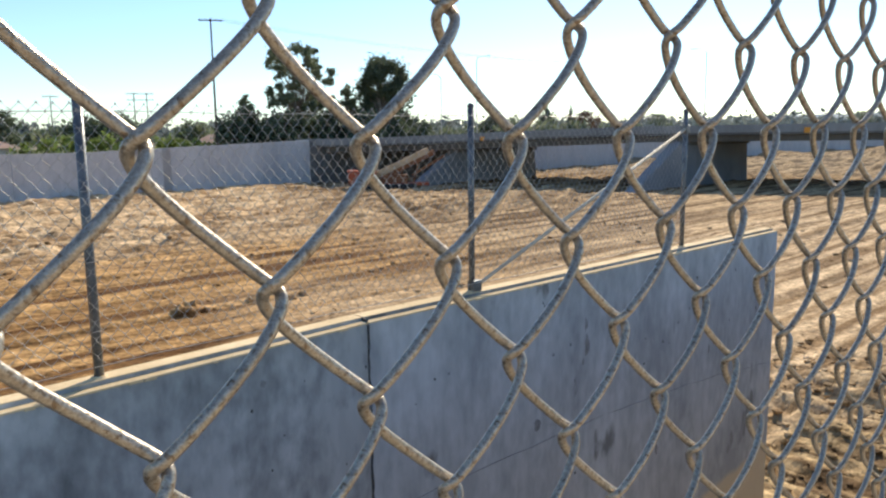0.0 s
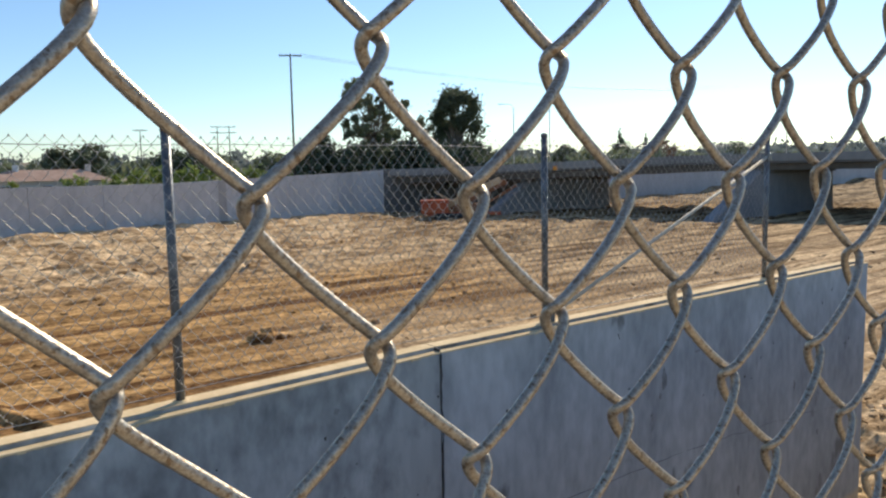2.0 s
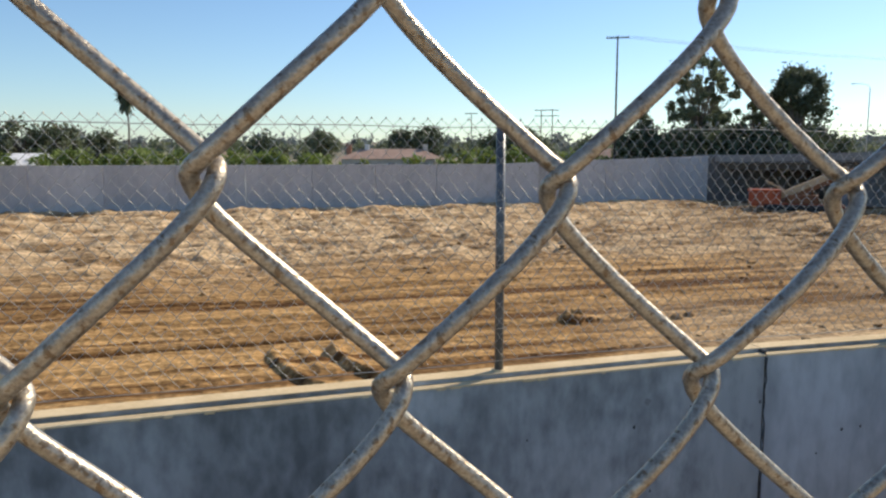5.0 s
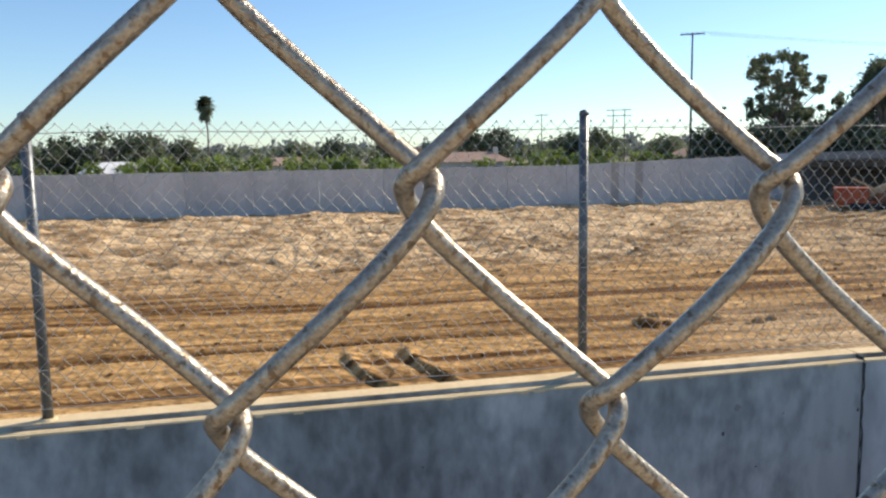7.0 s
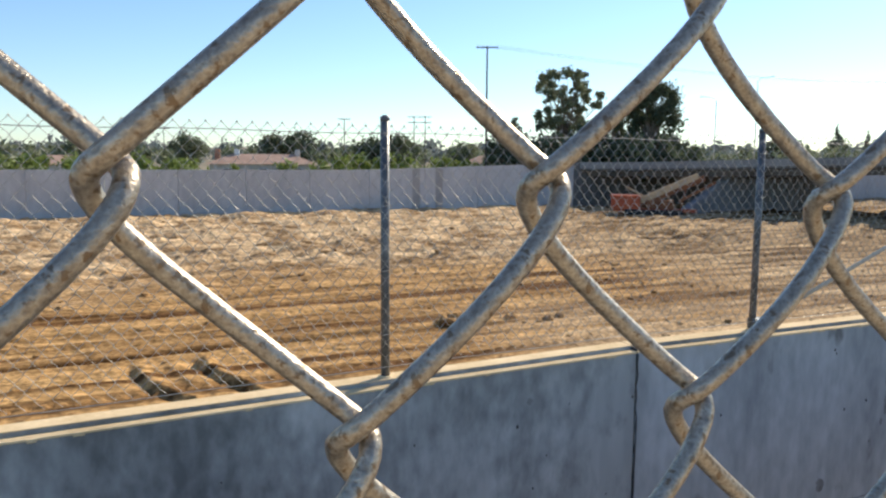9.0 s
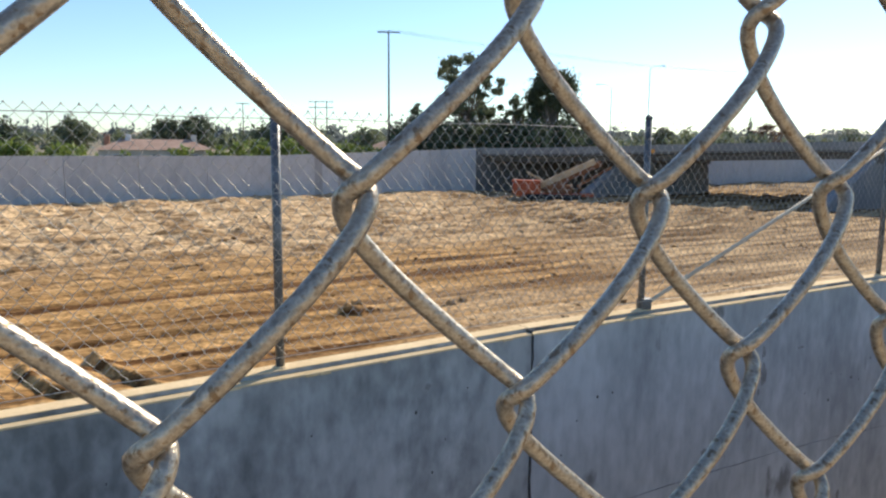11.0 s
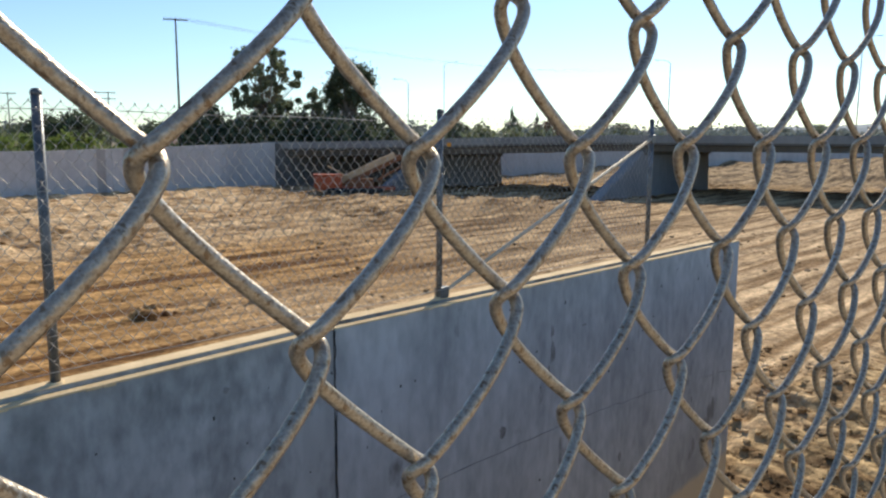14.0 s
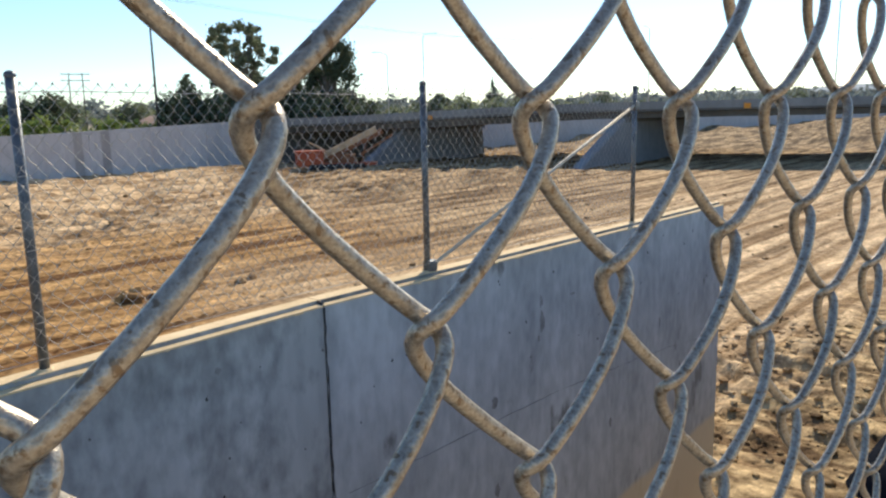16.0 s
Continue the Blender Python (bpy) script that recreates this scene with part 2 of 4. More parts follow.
    l.new(tex(3.0, (0.7, 1.2, 1), 8), bp.inputs["Height"])
    l.new(bp.outputs[0], out.inputs["Normal"])
    return m


M_SOIL = soil("graded_sand")
M_NEARBANK = mat("pale_bank_earth", (0.46, 0.34, 0.20), (0.62, 0.48, 0.30), 0.4, 3.0, 0.95, 0, 0.3)
M_BANK = mat("bank_earth", (0.16, 0.13, 0.08), (0.30, 0.25, 0.16), 0.05, 0.6, 0.95, 0, 0.3)


def tan_foot_concrete():
    """The wall's concrete, turning tan below a ragged, slightly slanting line near its foot."""
    m = M_CONC2.copy()
    m.name = "newer_concrete_tan_foot"
    n, l = m.node_tree.nodes, m.node_tree.links
    out = n["Principled BSDF"]
    old = out.inputs["Base Color"].links[0].from_socket
    geo, sep, noi = n.new("ShaderNodeNewGeometry"), n.new("ShaderNodeSeparateXYZ"), n.new("ShaderNodeTexNoise")
    noi.inputs["Scale"].default_value = 2.5
    l.new(geo.outputs["Position"], sep.inputs[0])
    l.new(geo.outputs["Position"], noi.inputs["Vector"])
    add = n.new("ShaderNodeMath")
    add.operation = "MULTIPLY_ADD"
    add.inputs[1].default_value = 0.12
    l.new(noi.outputs[0], add.inputs[0])
    slant = n.new("ShaderNodeMath")
    slant.operation = "MULTIPLY_ADD"
    slant.inputs[1].default_value = -0.075
    l.new(sep.outputs[0], slant.inputs[0])
    l.new(sep.outputs[2], slant.inputs[2])
    l.new(slant.outputs[0], add.inputs[2])
    rng = n.new("ShaderNodeMapRange")
    rng.inputs[1].default_value, rng.inputs[2].default_value = -4.43, -4.33
    rng.inputs[3].default_value, rng.inputs[4].default_value = 0.85, 0.0
    l.new(add.outputs[0], rng.inputs[0])
    x = n.new("ShaderNodeMix")
    x.data_type = "RGBA"
    x.inputs[7].default_value = (0.60, 0.49, 0.32, 1)
    l.new(rng.outputs[0], x.inputs[0])
    l.new(old, x.inputs[6])
    l.new(x.outputs[2], out.inputs["Base Color"])
    return m




def run_down(m, low, high, fine):
    """Upright streaks where water has run down the face."""
    n, l = m.node_tree.nodes, m.node_tree.links
    out = n["Principled BSDF"]
    old = out.inputs["Base Color"].links[0].from_socket
    geo = n.new("ShaderNodeNewGeometry")
    prod = old
    for scale, seed in ((fine, 0.0), (fine * 0.28, 40.0)):
        mp, noi, rng = n.new("ShaderNodeMapping"), n.new("ShaderNodeTexNoise"), n.new("ShaderNodeMapRange")
        mp.inputs["Scale"].default_value, mp.inputs["Location"].default_value = (scale, 1, 0.6), (seed, 0, 0)
        noi.inputs["Scale"].default_value, noi.inputs["Detail"].default_value = 1.0, 4
        rng.inputs[1].default_value, rng.inputs[2].default_value = 0.36, 0.66
        rng.inputs[3].default_value, rng.inputs[4].default_value = low, high
        l.new(geo.outputs["Position"], mp.inputs["Vector"])
        l.new(mp.outputs[0], noi.inputs["Vector"])
        l.new(noi.outputs[0], rng.inputs[0])
        x = n.new("ShaderNodeMix")
        x.data_type, x.blend_type = "RGBA", "MULTIPLY"
        x.inputs[0].default_value = 1.0
        l.new(prod, x.inputs[6])
        l.new(rng.outputs[0], x.inputs[7])
        prod = x.outputs[2]
    l.new(prod, out.inputs["Base Color"])


run_down(M_CONC, 0.84, 1.12, 3.2)
run_down(M_CONC2, 0.95, 1.05, 3.2)
M_WALL = tan_foot_concrete()


# ---- mesh helpers ----
def mesh_of(name, verts, faces, material, smooth=False):
    me = bpy.data.meshes.new(name)
    me.from_pydata([tuple(v) for v in verts], [], [tuple(f) for f in faces])
    me.materials.append(material)
    if smooth:
        me.polygons.foreach_set("use_smooth", [True] * len(me.polygons))
    me.update()
    return me


def finish(bm, name, material, smooth=False):
    me = bpy.data.meshes.new(name)
    bm.to_mesh(me)
    bm.free()
    me.materials.append(material)
    if smooth:
        me.polygons.foreach_set("use_smooth", [True] * len(me.polygons))
    return me


def part(name, bm, material, parent, label="", smooth=False):
    me = bm if isinstance(bm, bpy.types.Mesh) else finish(bm, name, material, smooth)
    ob = new(name, me)
    ob.parent = parent
    return tagged(ob, label)


def thing(name, label, category, at=(0, 0, 0), group="", kind="", turn=0.0):
    ob = new(name)
    ob.matrix_basis = pose(*at, 0, 0, turn)
    return tagged(ob, label, category, group, kind)


def box(bm, lo, hi, bevel=0.0, m=None):
    r = bmesh.ops.create_cube(bm, size=1)
    c = [(a + b) / 2 for a, b in zip(lo, hi)]
    s = [b - a for a, b in zip(lo, hi)]
    bmesh.ops.transform(bm, matrix=Matrix.LocRotScale(c, None, s), verts=r["verts"])
    if bevel:
        es = list({e for v in r["verts"] for e in v.link_edges})
        q = bmesh.ops.bevel(bm, geom=es, offset=bevel, segments=2, affect="EDGES", profile=0.6)
        vs = list({v for f in q["faces"] for v in f.verts} | {v for v in r["verts"] if v.is_valid})
    else:
        vs = r["verts"]
    if m is not None:
        bmesh.ops.transform(bm, matrix=m, verts=vs)
    return vs


def boxed(lo, hi, bevel=0.0, m=None):
    bm = bmesh.new()
    box(bm, lo, hi, bevel, m)
    return bm


def tube(points, radii, sides=8, caps=True):
    """Vertices and faces of a round bar along points."""
    verts, faces = [], []
    pts = [Vector(p) for p in points]
    side = None
    for i, p in enumerate(pts):
        d = (pts[min(i + 1, len(pts) - 1)] - pts[max(i - 1, 0)]).normalized()
        if side is None:
            side = d.cross(Vector((0, 1, 0)))
            if side.length < 0.05:
                side = d.cross(Vector((1, 0, 0)))
        else:
            side = side - d * side.dot(d)
        side.normalize()
        fwd = side.cross(d)
        r = radii[i] if isinstance(radii, (list, tuple)) else radii
        for k in range(sides):
            a = 2 * math.pi * k / sides
            verts.append(p + r * (math.cos(a) * side + math.sin(a) * fwd))
    for i in range(len(pts) - 1):
        for k in range(sides):
            a, b = i * sides + k, i * sides + (k + 1) % sides
            faces.append((a, b, b + sides, a + sides))
    if caps:
        faces.append(tuple(reversed(range(sides))))
        faces.append(tuple(range(len(verts) - sides, len(verts))))
    return verts, faces


def bar(name, points, radii, material, parent, label="", sides=8):
    v, f = tube(points, radii, sides)
    return part(name, mesh_of(name, v, f, material, True), None, parent, label)


def merged(pieces):
    verts, faces = [], []
    for v, f in pieces:
        o = len(verts)
        verts += v
        faces += [tuple(i + o for i in q) for q in f]
    return verts, faces


# ---- the ground ----
BED = -5.4


def smooth_noise(x, y, s, seed):
    """Value noise on arrays, in -1 to 1."""
    rng = np.random.RandomState(seed)
    g = rng.rand(256, 256)
    u, v = x / s, y / s
    i, j = np.floor(u).astype(int), np.floor(v).astype(int)
    a, b = u - i, v - j
    a, b = a * a * (3 - 2 * a), b * b * (3 - 2 * b)
    i0, j0, i1, j1 = i % 256, j % 256, (i + 1) % 256, (j + 1) % 256
    return 2 * ((g[i0, j0] * (1 - a) + g[i1, j0] * a) * (1 - b) + (g[i0, j1] * (1 - a) + g[i1, j1] * a) * b) - 1


def rut(d, width=0.28, deep=0.09):
    """The section of one wheel rut: a trough with pushed-up shoulders."""
    q = (d / width) ** 2
    return -deep * np.exp(-q) + 0.55 * deep * np.exp(-((np.abs(d) - 1.7 * width) / (0.6 * width)) ** 2)


def bed_height(x, y):
    far = np.clip((y - 38) / 16, 0, 1)
    h = 0.10 * smooth_noise(x, y, 9, 1) + 0.035 * smooth_noise(x, y, 2.3, 2)
    h += (0.04 + 0.25 * far) * smooth_noise(x * 0.6, y, 0.9, 3) + (0.02 + 0.09 * far) * smooth_noise(x, y, 0.37, 4)
    h += far * 0.22 * smooth_noise(x * 0.45, y, 2.1, 5)
    yy = y - 0.035 * x + 0.5 * smooth_noise(x, y * 0, 24, 6)
    for c, dp in ((15.2, .05), (17.1, .06), (19.4, .05), (21.3, .07), (26.2, .05), (28.4, .09), (31.0, .06), (33.1, .1), (36.4, .07), (38.9, .11),
                  (43.5, .12), (47.6, .10), (53.0, .16), (59.5, .12)):
        h += rut(yy - c, 0.30, 1.7 * dp)
    for c in (16.1, 22.6, 24.0):
        h += np.where(np.abs(yy - c) < 0.22, 0.06 * np.sign(np.sin(x * 2 * np.pi / 0.5)) * (1 - np.abs(yy - c) / 0.22), 0)
    # turned-up arcs where a machine spun round
    for x0, up in ((2.85, 0.20), (1.75, 0.05), (0.75, 0.15)):
        d = x - (x0 + 1.15 * ((26.9 - y) / 4.3) ** 2 * (1 if x0 > 0 else -0.5))
        on = np.clip((y - 21.6) / 1.2, 0, 1) * np.clip((27.2 - y) / 0.8, 0, 1)
        h += on * up * (np.exp(-(d / np.where(d > 0, 0.30, 0.14)) ** 2) - 0.6 * np.exp(-((d + 0.32) / 0.18) ** 2)) * (1 + 0.35 * smooth_noise(x, y, 1.1, 14))
    # tracks past the wall's end
    r2 = y - 0.075 * x + 0.35 * smooth_noise(x, y * 0, 11, 17)
    sweep = np.clip((x - 13) / 6, 0, 1) * np.clip((34 - y) / 8, 0, 1)
    h += sweep * (0.07 * smooth_noise(x * 0.04, r2, 0.8, 18) + 0.03 * smooth_noise(x * 0.08, r2, 0.3, 19))
    # broken ground at the foot of the wall's end
    rough = np.exp(-((x - 20) / 5.0) ** 2 - ((y - 6.5) / 4.0) ** 2)
    h += rough * (0.14 * smooth_noise(x, y * 0.4, 0.8, 8) + 0.13 * smooth_noise(x, y * 0.5, 0.40, 9) + 0.11 * smooth_noise(x, y * 0.7, 0.24, 16))
    h -= 0.55 * rough * np.clip(smooth_noise(x, y * 0.5, 0.62, 15) - 0.30, 0, 0.5)
    # low spoil heaps along the far wall and beyond the bridge
    h += 0.55 * np.clip(smooth_noise(x, y, 5, 10) + 0.25, 0, 1) * np.exp(-((y - 88) / 6) ** 2) * (x < 62)
    h += 1.5 * np.clip(smooth_noise(x, y, 14, 11), 0, 1) * np.clip((x - 130) / 20, 0, 1)
    return h


def graded(*stops):
    """Coordinates from stop to stop with the step given for each stretch."""
    out = []
    for (a, step), (b, _) in zip(stops, stops[1:]):
        out += list(np.linspace(a, b, max(2, int(round((b - a) / step)) + 1))[:-1])
    return np.array(out + [stops[-1][0]])


def sheet(name, xs, ys, height, material):
    X, Y = np.meshgrid(xs, ys, indexing="ij")
    Z = height(X, Y)
    co = np.stack([X, Y, Z], -1).reshape(-1, 3)
    nx, ny = len(xs), len(ys)
    i = (np.arange(nx - 1)[:, None] * ny + np.arange(ny - 1)[None, :]).ravel()
    me = mesh_of(name, co.tolist(), np.stack([i, i + ny, i + ny + 1, i + 1], 1).tolist(), material, True)
    return new(name, me)


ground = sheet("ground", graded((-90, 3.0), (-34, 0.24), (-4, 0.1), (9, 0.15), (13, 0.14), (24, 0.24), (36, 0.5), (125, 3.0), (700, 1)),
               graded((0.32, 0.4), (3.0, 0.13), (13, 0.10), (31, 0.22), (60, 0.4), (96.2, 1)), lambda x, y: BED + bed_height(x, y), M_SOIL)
tagged(ground, "dry graded river bed of tan sand with wheel ruts", "ground", kind="structure")


def bank_height(x, y):
    r = np.hypot(x, y)
    return -1.5 + 0.4 * smooth_noise(x, y, 30, 20) + np.clip((r - 900) / 1500, 0, 1) * (22 + 16 * smooth_noise(x, y, 420, 21))


bank = sheet("bank_ground", graded((-3200, 120), (-300, 15), (700, 120), (3600, 1)), graded((96.3, 10), (300, 60), (900, 120), (3400, 1)),
             bank_height, M_BANK)
tagged(bank, "scrubby earth of the far bank reaching the horizon", "ground", kind="structure")
near_bank = new("near_bank", finish(boxed((-3200, -3200, BED - 0.6), (3600, -0.30, -0.02)), "near_bank", M_NEARBANK))
tagged(near_bank, "trodden earth of the near bank behind the fence", "ground", kind="structure")
near_wall = new("wall_near", finish(boxed((-90, -0.29, BED - 0.6), (700, 0.30, 0.0), 0.015), "wall_near", M_CONC))
tagged(near_wall, "grey concrete channel wall under the near fence", "wall", kind="structure")

# ---- the concrete wall across the ramp ----
wall = thing("wall_ramp", "grey cast concrete retaining wall with a stepped top", "wall", kind="structure")
WALL_END, BEND, LEFTWARD = 12.03, 3.821, 0.06


def front(x):
    """The wall's face: straight to its end, bent a little towards the near bank beyond the joint."""
    return 4.85 - LEFTWARD * max(0.0, BEND - x)


def run_of_wall(x0, x1, a, b, z0, z1, bevel):
    """A bar of the wall from x0 to x1, from a to b behind its face."""
    bm = boxed((x0, a, z0), (x1, b, z1), bevel)
    for v in bm.verts:
        v.co.y += front(v.co.x)
    return bm


for x0, x1 in ((-13.0, -4.40), (-4.388, 3.815), (3.827, WALL_END)):
    p = part("panel", run_of_wall(x0, x1, 0, 0.215, BED - 0.7, -0.006, 0.012), M_WALL if x0 > 0 else M_CONC, wall)
    # kerb side dark, tops pale: its sun and shade are painted by two materials
    part("coping", run_of_wall(x0, x1, -0.006, 0.218, -0.009, 0.006, 0.005), M_CAP, p, "pale concrete top with sunlight in its colour")
    part("kerb", run_of_wall(x0, x1, 0.075, 0.212, 0.004, 0.034, 0.004), M_CONC, p, "raised strip that carries the fence")
    part("kerb_top", run_of_wall(x0, x1, 0.073, 0.216, 0.034, 0.041, 0.003), M_CAP, p, "pale concrete top with sunlight in its colour")
for x in (-4.394, 3.821):
    part("joint", boxed((x - 0.007, front(x) + 0.01, BED), (x + 0.007, front(x) + 0.20, 0.03)), M_JOINT, wall, "dark expansion joint")
rs = random.Random(5)
drip = [(3.83 + rs.gauss(0, 0.006), front(3.83) - 0.003, -0.02 - 0.09 * k) for k in range(40)]
bar("joint_crack", drip, [rs.uniform(0.003, 0.013) for _ in drip], M_JOINT, wall, "ragged dark sealant in the joint", 5)
bar("form_line", [(4.0 + 0.2 * k, front(9) - 0.001 + rs.uniform(0, 0.004), -1.76 - 0.38 * max(0.0, (0.2 * k - 2.0) / 6.0) ** 2 + rs.gauss(0, 0.008)) for k in range(41)],
    [rs.uniform(0.002, 0.007) for _ in range(41)], M_LINE, wall, "faint pour line", 6)
# dark marks left on the face
for x, z, w, h in ((6.95, -0.58, 0.035, 0.09), (6.97, -0.84, 0.045, 0.13), (6.90, -1.02, 0.02, 0.05), (6.08, -1.54, 0.06, 0.075), (8.55, -2.58, 0.04, 0.07), (6.11, -2.59, 0.05, 0.09),
                   (2.76, -0.27, 0.03, 0.03), (9.9, -1.5, 0.02, 0.09), (7.6, -0.62, 0.05, 0.02), (10.6, -2.3, 0.03, 0.05), (1.1, -0.75, 0.03, 0.05)):
    ring = [(x + w * rs.uniform(0.55, 1.2) * math.cos(a), front(x) - 0.0025, z + h * rs.uniform(0.6, 1.2) * math.sin(a)) for a in [0.4488 * q for q in range(14)]]
    back = [(px_, front(x) + 0.004, pz_) for px_, _, pz_ in ring]
    sides = [(q, q + 14, (q + 1) % 14 + 14, (q + 1) % 14) for q in range(14)]
    part("stain_mark", mesh_of("stain_mark", ring + back, [tuple(range(14))] + sides, M_LINE), None, wall)
for k in range(46):
    x, z = rs.uniform(-2.5, 11.7), -abs(rs.gauss(0, 1.0)) - 0.12
    r = rs.uniform(0.006, 0.02)
    v, f = tube([(x, front(x) + 0.01, z), (x, front(x) - 0.002, z)], [r, r * 0.8], 7)
    part("tie_hole", mesh_of("tie_hole", [(a.x, a.y, z + (a.z - z) * rs.uniform(1.0, 1.6)) for a in v], f, M_JOINT), None, wall)
# broken bits of the coping's edge
for k in range(34):
    x = rs.uniform(-3.0, 11.8)
    w = rs.uniform(0.02, 0.11)
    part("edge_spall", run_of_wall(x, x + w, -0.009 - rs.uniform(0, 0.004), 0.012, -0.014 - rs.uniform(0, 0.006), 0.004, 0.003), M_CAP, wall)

# ---- the far channel wall ----
far_wall = thing("wall_far", "long pale concrete channel wall in panels", "wall", kind="structure")


def far_top(x):
    return 0.02 + 1.05 * max(0.0, min(1.0, (x - 32) / 33.0))


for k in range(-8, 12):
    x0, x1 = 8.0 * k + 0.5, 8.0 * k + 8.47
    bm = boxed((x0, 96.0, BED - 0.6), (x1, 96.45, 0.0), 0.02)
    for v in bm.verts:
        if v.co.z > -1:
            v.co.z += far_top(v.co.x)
    # panels under the bridge: the shade there is put into a darker concrete
    part("panel", bm, M_FARCONC if k < 8 else M_BRIDGE_SHADE, far_wall)
for x in (38.6, 42.0):
    part("stain_strip", boxed((x, 95.992, BED), (x + 1.1, 96.01, 0.0 + far_top(x)), 0.0), M_STAIN, far_wall, "dark damp upright band")
bm = bmesh.new()
for k in range(60):
    box(bm, (97 + 8 * k, 96.0, BED - 0.6), (104.94 + 8 * k, 96.45, 1.5))
part("panels", bm, M_FARCONC, far_wall, "wall running on beyond the bridge")["kind"] = "stuff"

# ---- the near chain-link fence ----
CELL_W, CELL_H = 0.0608, 0.0719
ROW0 = 1.5680                                       # height of one row of knots


def strand_points(w, h, over, gauge, halves, dense=True, bow=0.0034):
    """One spiral of chain link, from the bottom up. Every leg leaves its turn in a tight hook at a flat slant and steepens until it stands upright
    at the next turn, so that the turns hang like loops; legs up to the right lie in front, legs up to the left behind."""
    half, peak = h / 2, w / 4 + over
    n = 200
    u = (np.arange(n) + 0.5) / n
    rate = np.minimum(1, (u * half + 0.0003) / 0.0022) * (1 - 0.93 * u ** 7)
    run = np.concatenate([[0], np.cumsum(rate)])
    run = 2 * peak * run / run[-1]
    stops = (0, 0.012, 0.026, 0.042, 0.06, 0.085, 0.12, 0.2, 0.34, 0.47, 0.59, 0.69, 0.77, 0.84, 0.895, 0.94, 0.975) if dense else (0, 0.06, 0.3, 0.6, 0.8, 0.93)
    pts = []
    for k in range(halves):
        side = 1 if k % 2 == 0 else -1
        for t in stops:
            x = side * (peak - np.interp(t, np.linspace(0, 1, n + 1), run))
            y = side * (gauge * math.tanh((t * half - 0.0004) / 0.0019) + bow * math.sin(math.pi * t))
            if t > 0.9:
                y -= side * gauge * 0.75 * ((t - 0.9) / 0.1) ** 2
            pts.append((float(x), y, k * half + t * half))
    side = 1 if halves % 2 == 0 else -1
    pts.append((side * peak, 0.0, halves * half))
    return pts


def strand_mesh(name, material, w, h, over, gauge, wire, halves, sides, dense=True):
    v, f = tube(strand_points(w, h, over, gauge, halves, dense), wire, sides)
    return mesh_of(name, v, f, material, True)


near_fence = thing("chain_link_fence", "weathered galvanised chain-link fence with rust-flecked wire", "fence", (0, 0, 0))
strand = strand_mesh("wire", M_WIRE, CELL_W, CELL_H, 0.0020, 0.0018, 0.00163, 52, 10)
rs = random.Random(11)
# the weave is uneven: how far the knot columns stand from an even spacing, and how high they hang
AT_COLUMN = (-10, -7, -6, -4, -3, -2, -1, 0, 1, 2, 3, 4, 5, 6, 7, 8, 12)
ASIDE = (0.0, 0.0012, 0.0004, -0.0004, -0.0008, -0.0004, 0.0006, 0.0018, 0.0022, 0.0018, 0.0016, 0.0012, 0.0005, 0.0003, 0.0006, 0.0016, 0.0016)
HIGHER = (0.007, 0.006, 0.006, 0.0048, 0.0038, 0.0026, 0.0010, 0.0005, 0.0003, 0.0010, 0.0010, 0.0014, 0.0018, 0.0024, 0.0028, 0.0036, 0.0045)
for c in range(-36, 76):
    # wire c runs between the knot columns c and c + 1; its right-hand turns lie on the rows of column c + 1
    x = (c + 0.5) * CELL_W / 2
    rows_down = 22 if (c + 1) % 2 == 0 else 21.5
    ob = part("wire", strand, None, near_fence)
    ob.matrix_basis = (pose(x + float(np.interp(c + 0.5, AT_COLUMN, ASIDE)), -0.0003 + 0.0055 * max(-0.4, min(0.2, x)) - 0.0036 * max(0.0, min(1.0, (x - 0.10) / 0.16)),
                            ROW0 + float(np.interp(c + 0.5, AT_COLUMN, HIGHER)), 0.27, -0.15 + rs.gauss(0, 0.04), 0)
                       @ pose(0, 0, -rows_down * CELL_H))

# ---- the fence on the wall ----
FENCE_TOP = 1.87


def fence_y(x):
    return front(x) + 0.135


far_fence = thing("chain_link_fence", "galvanised chain-link fence with knuckled top on the concrete wall", "fence", (0, 0, 0))
FW, FH = 0.094, 0.111
far_strands = [strand_mesh("wire", M_FARWIRE, FW, FH, 0.002, 0.0025, 0.0018, q, 4, False) for q in (30, 29)]
for c in range(-98, 196):
    x = (c + 0.5) * FW / 2
    if not -4.6 < x < 9.25:
        continue
    ob = part("wire", far_strands[c % 2], None, far_fence)
    ob.matrix_basis = pose(x, fence_y(x) - 0.045, 0.135 + (FH / 2 if c % 2 else 0))
knuckles = []
for c in range(-49, 98):
    x = c * FW + FW / 2
    if -4.6 < x < 9.15:
        knuckles.append(tube([(x - 0.006, fence_y(x) - 0.047, 1.787), (x, fence_y(x) - 0.045, 1.800), (x + 0.006, fence_y(x) - 0.043, 1.785)], 0.0032, 5))
part("knuckled_edge", mesh_of("knuckled_edge", *merged(knuckles), M_FARWIRE), None, far_fence, "bent wire ends along the top")["kind"] = "stuff"
for z in (1.742, 0.125):
    bar("tension_wire", [(q, fence_y(q) - 0.05, z + 0.005 * math.sin(q * 4)) for q in [-4.6 + 13.78 * k / 40 for k in range(41)]], 0.003, M_FARWIRE, far_fence, sides=5)


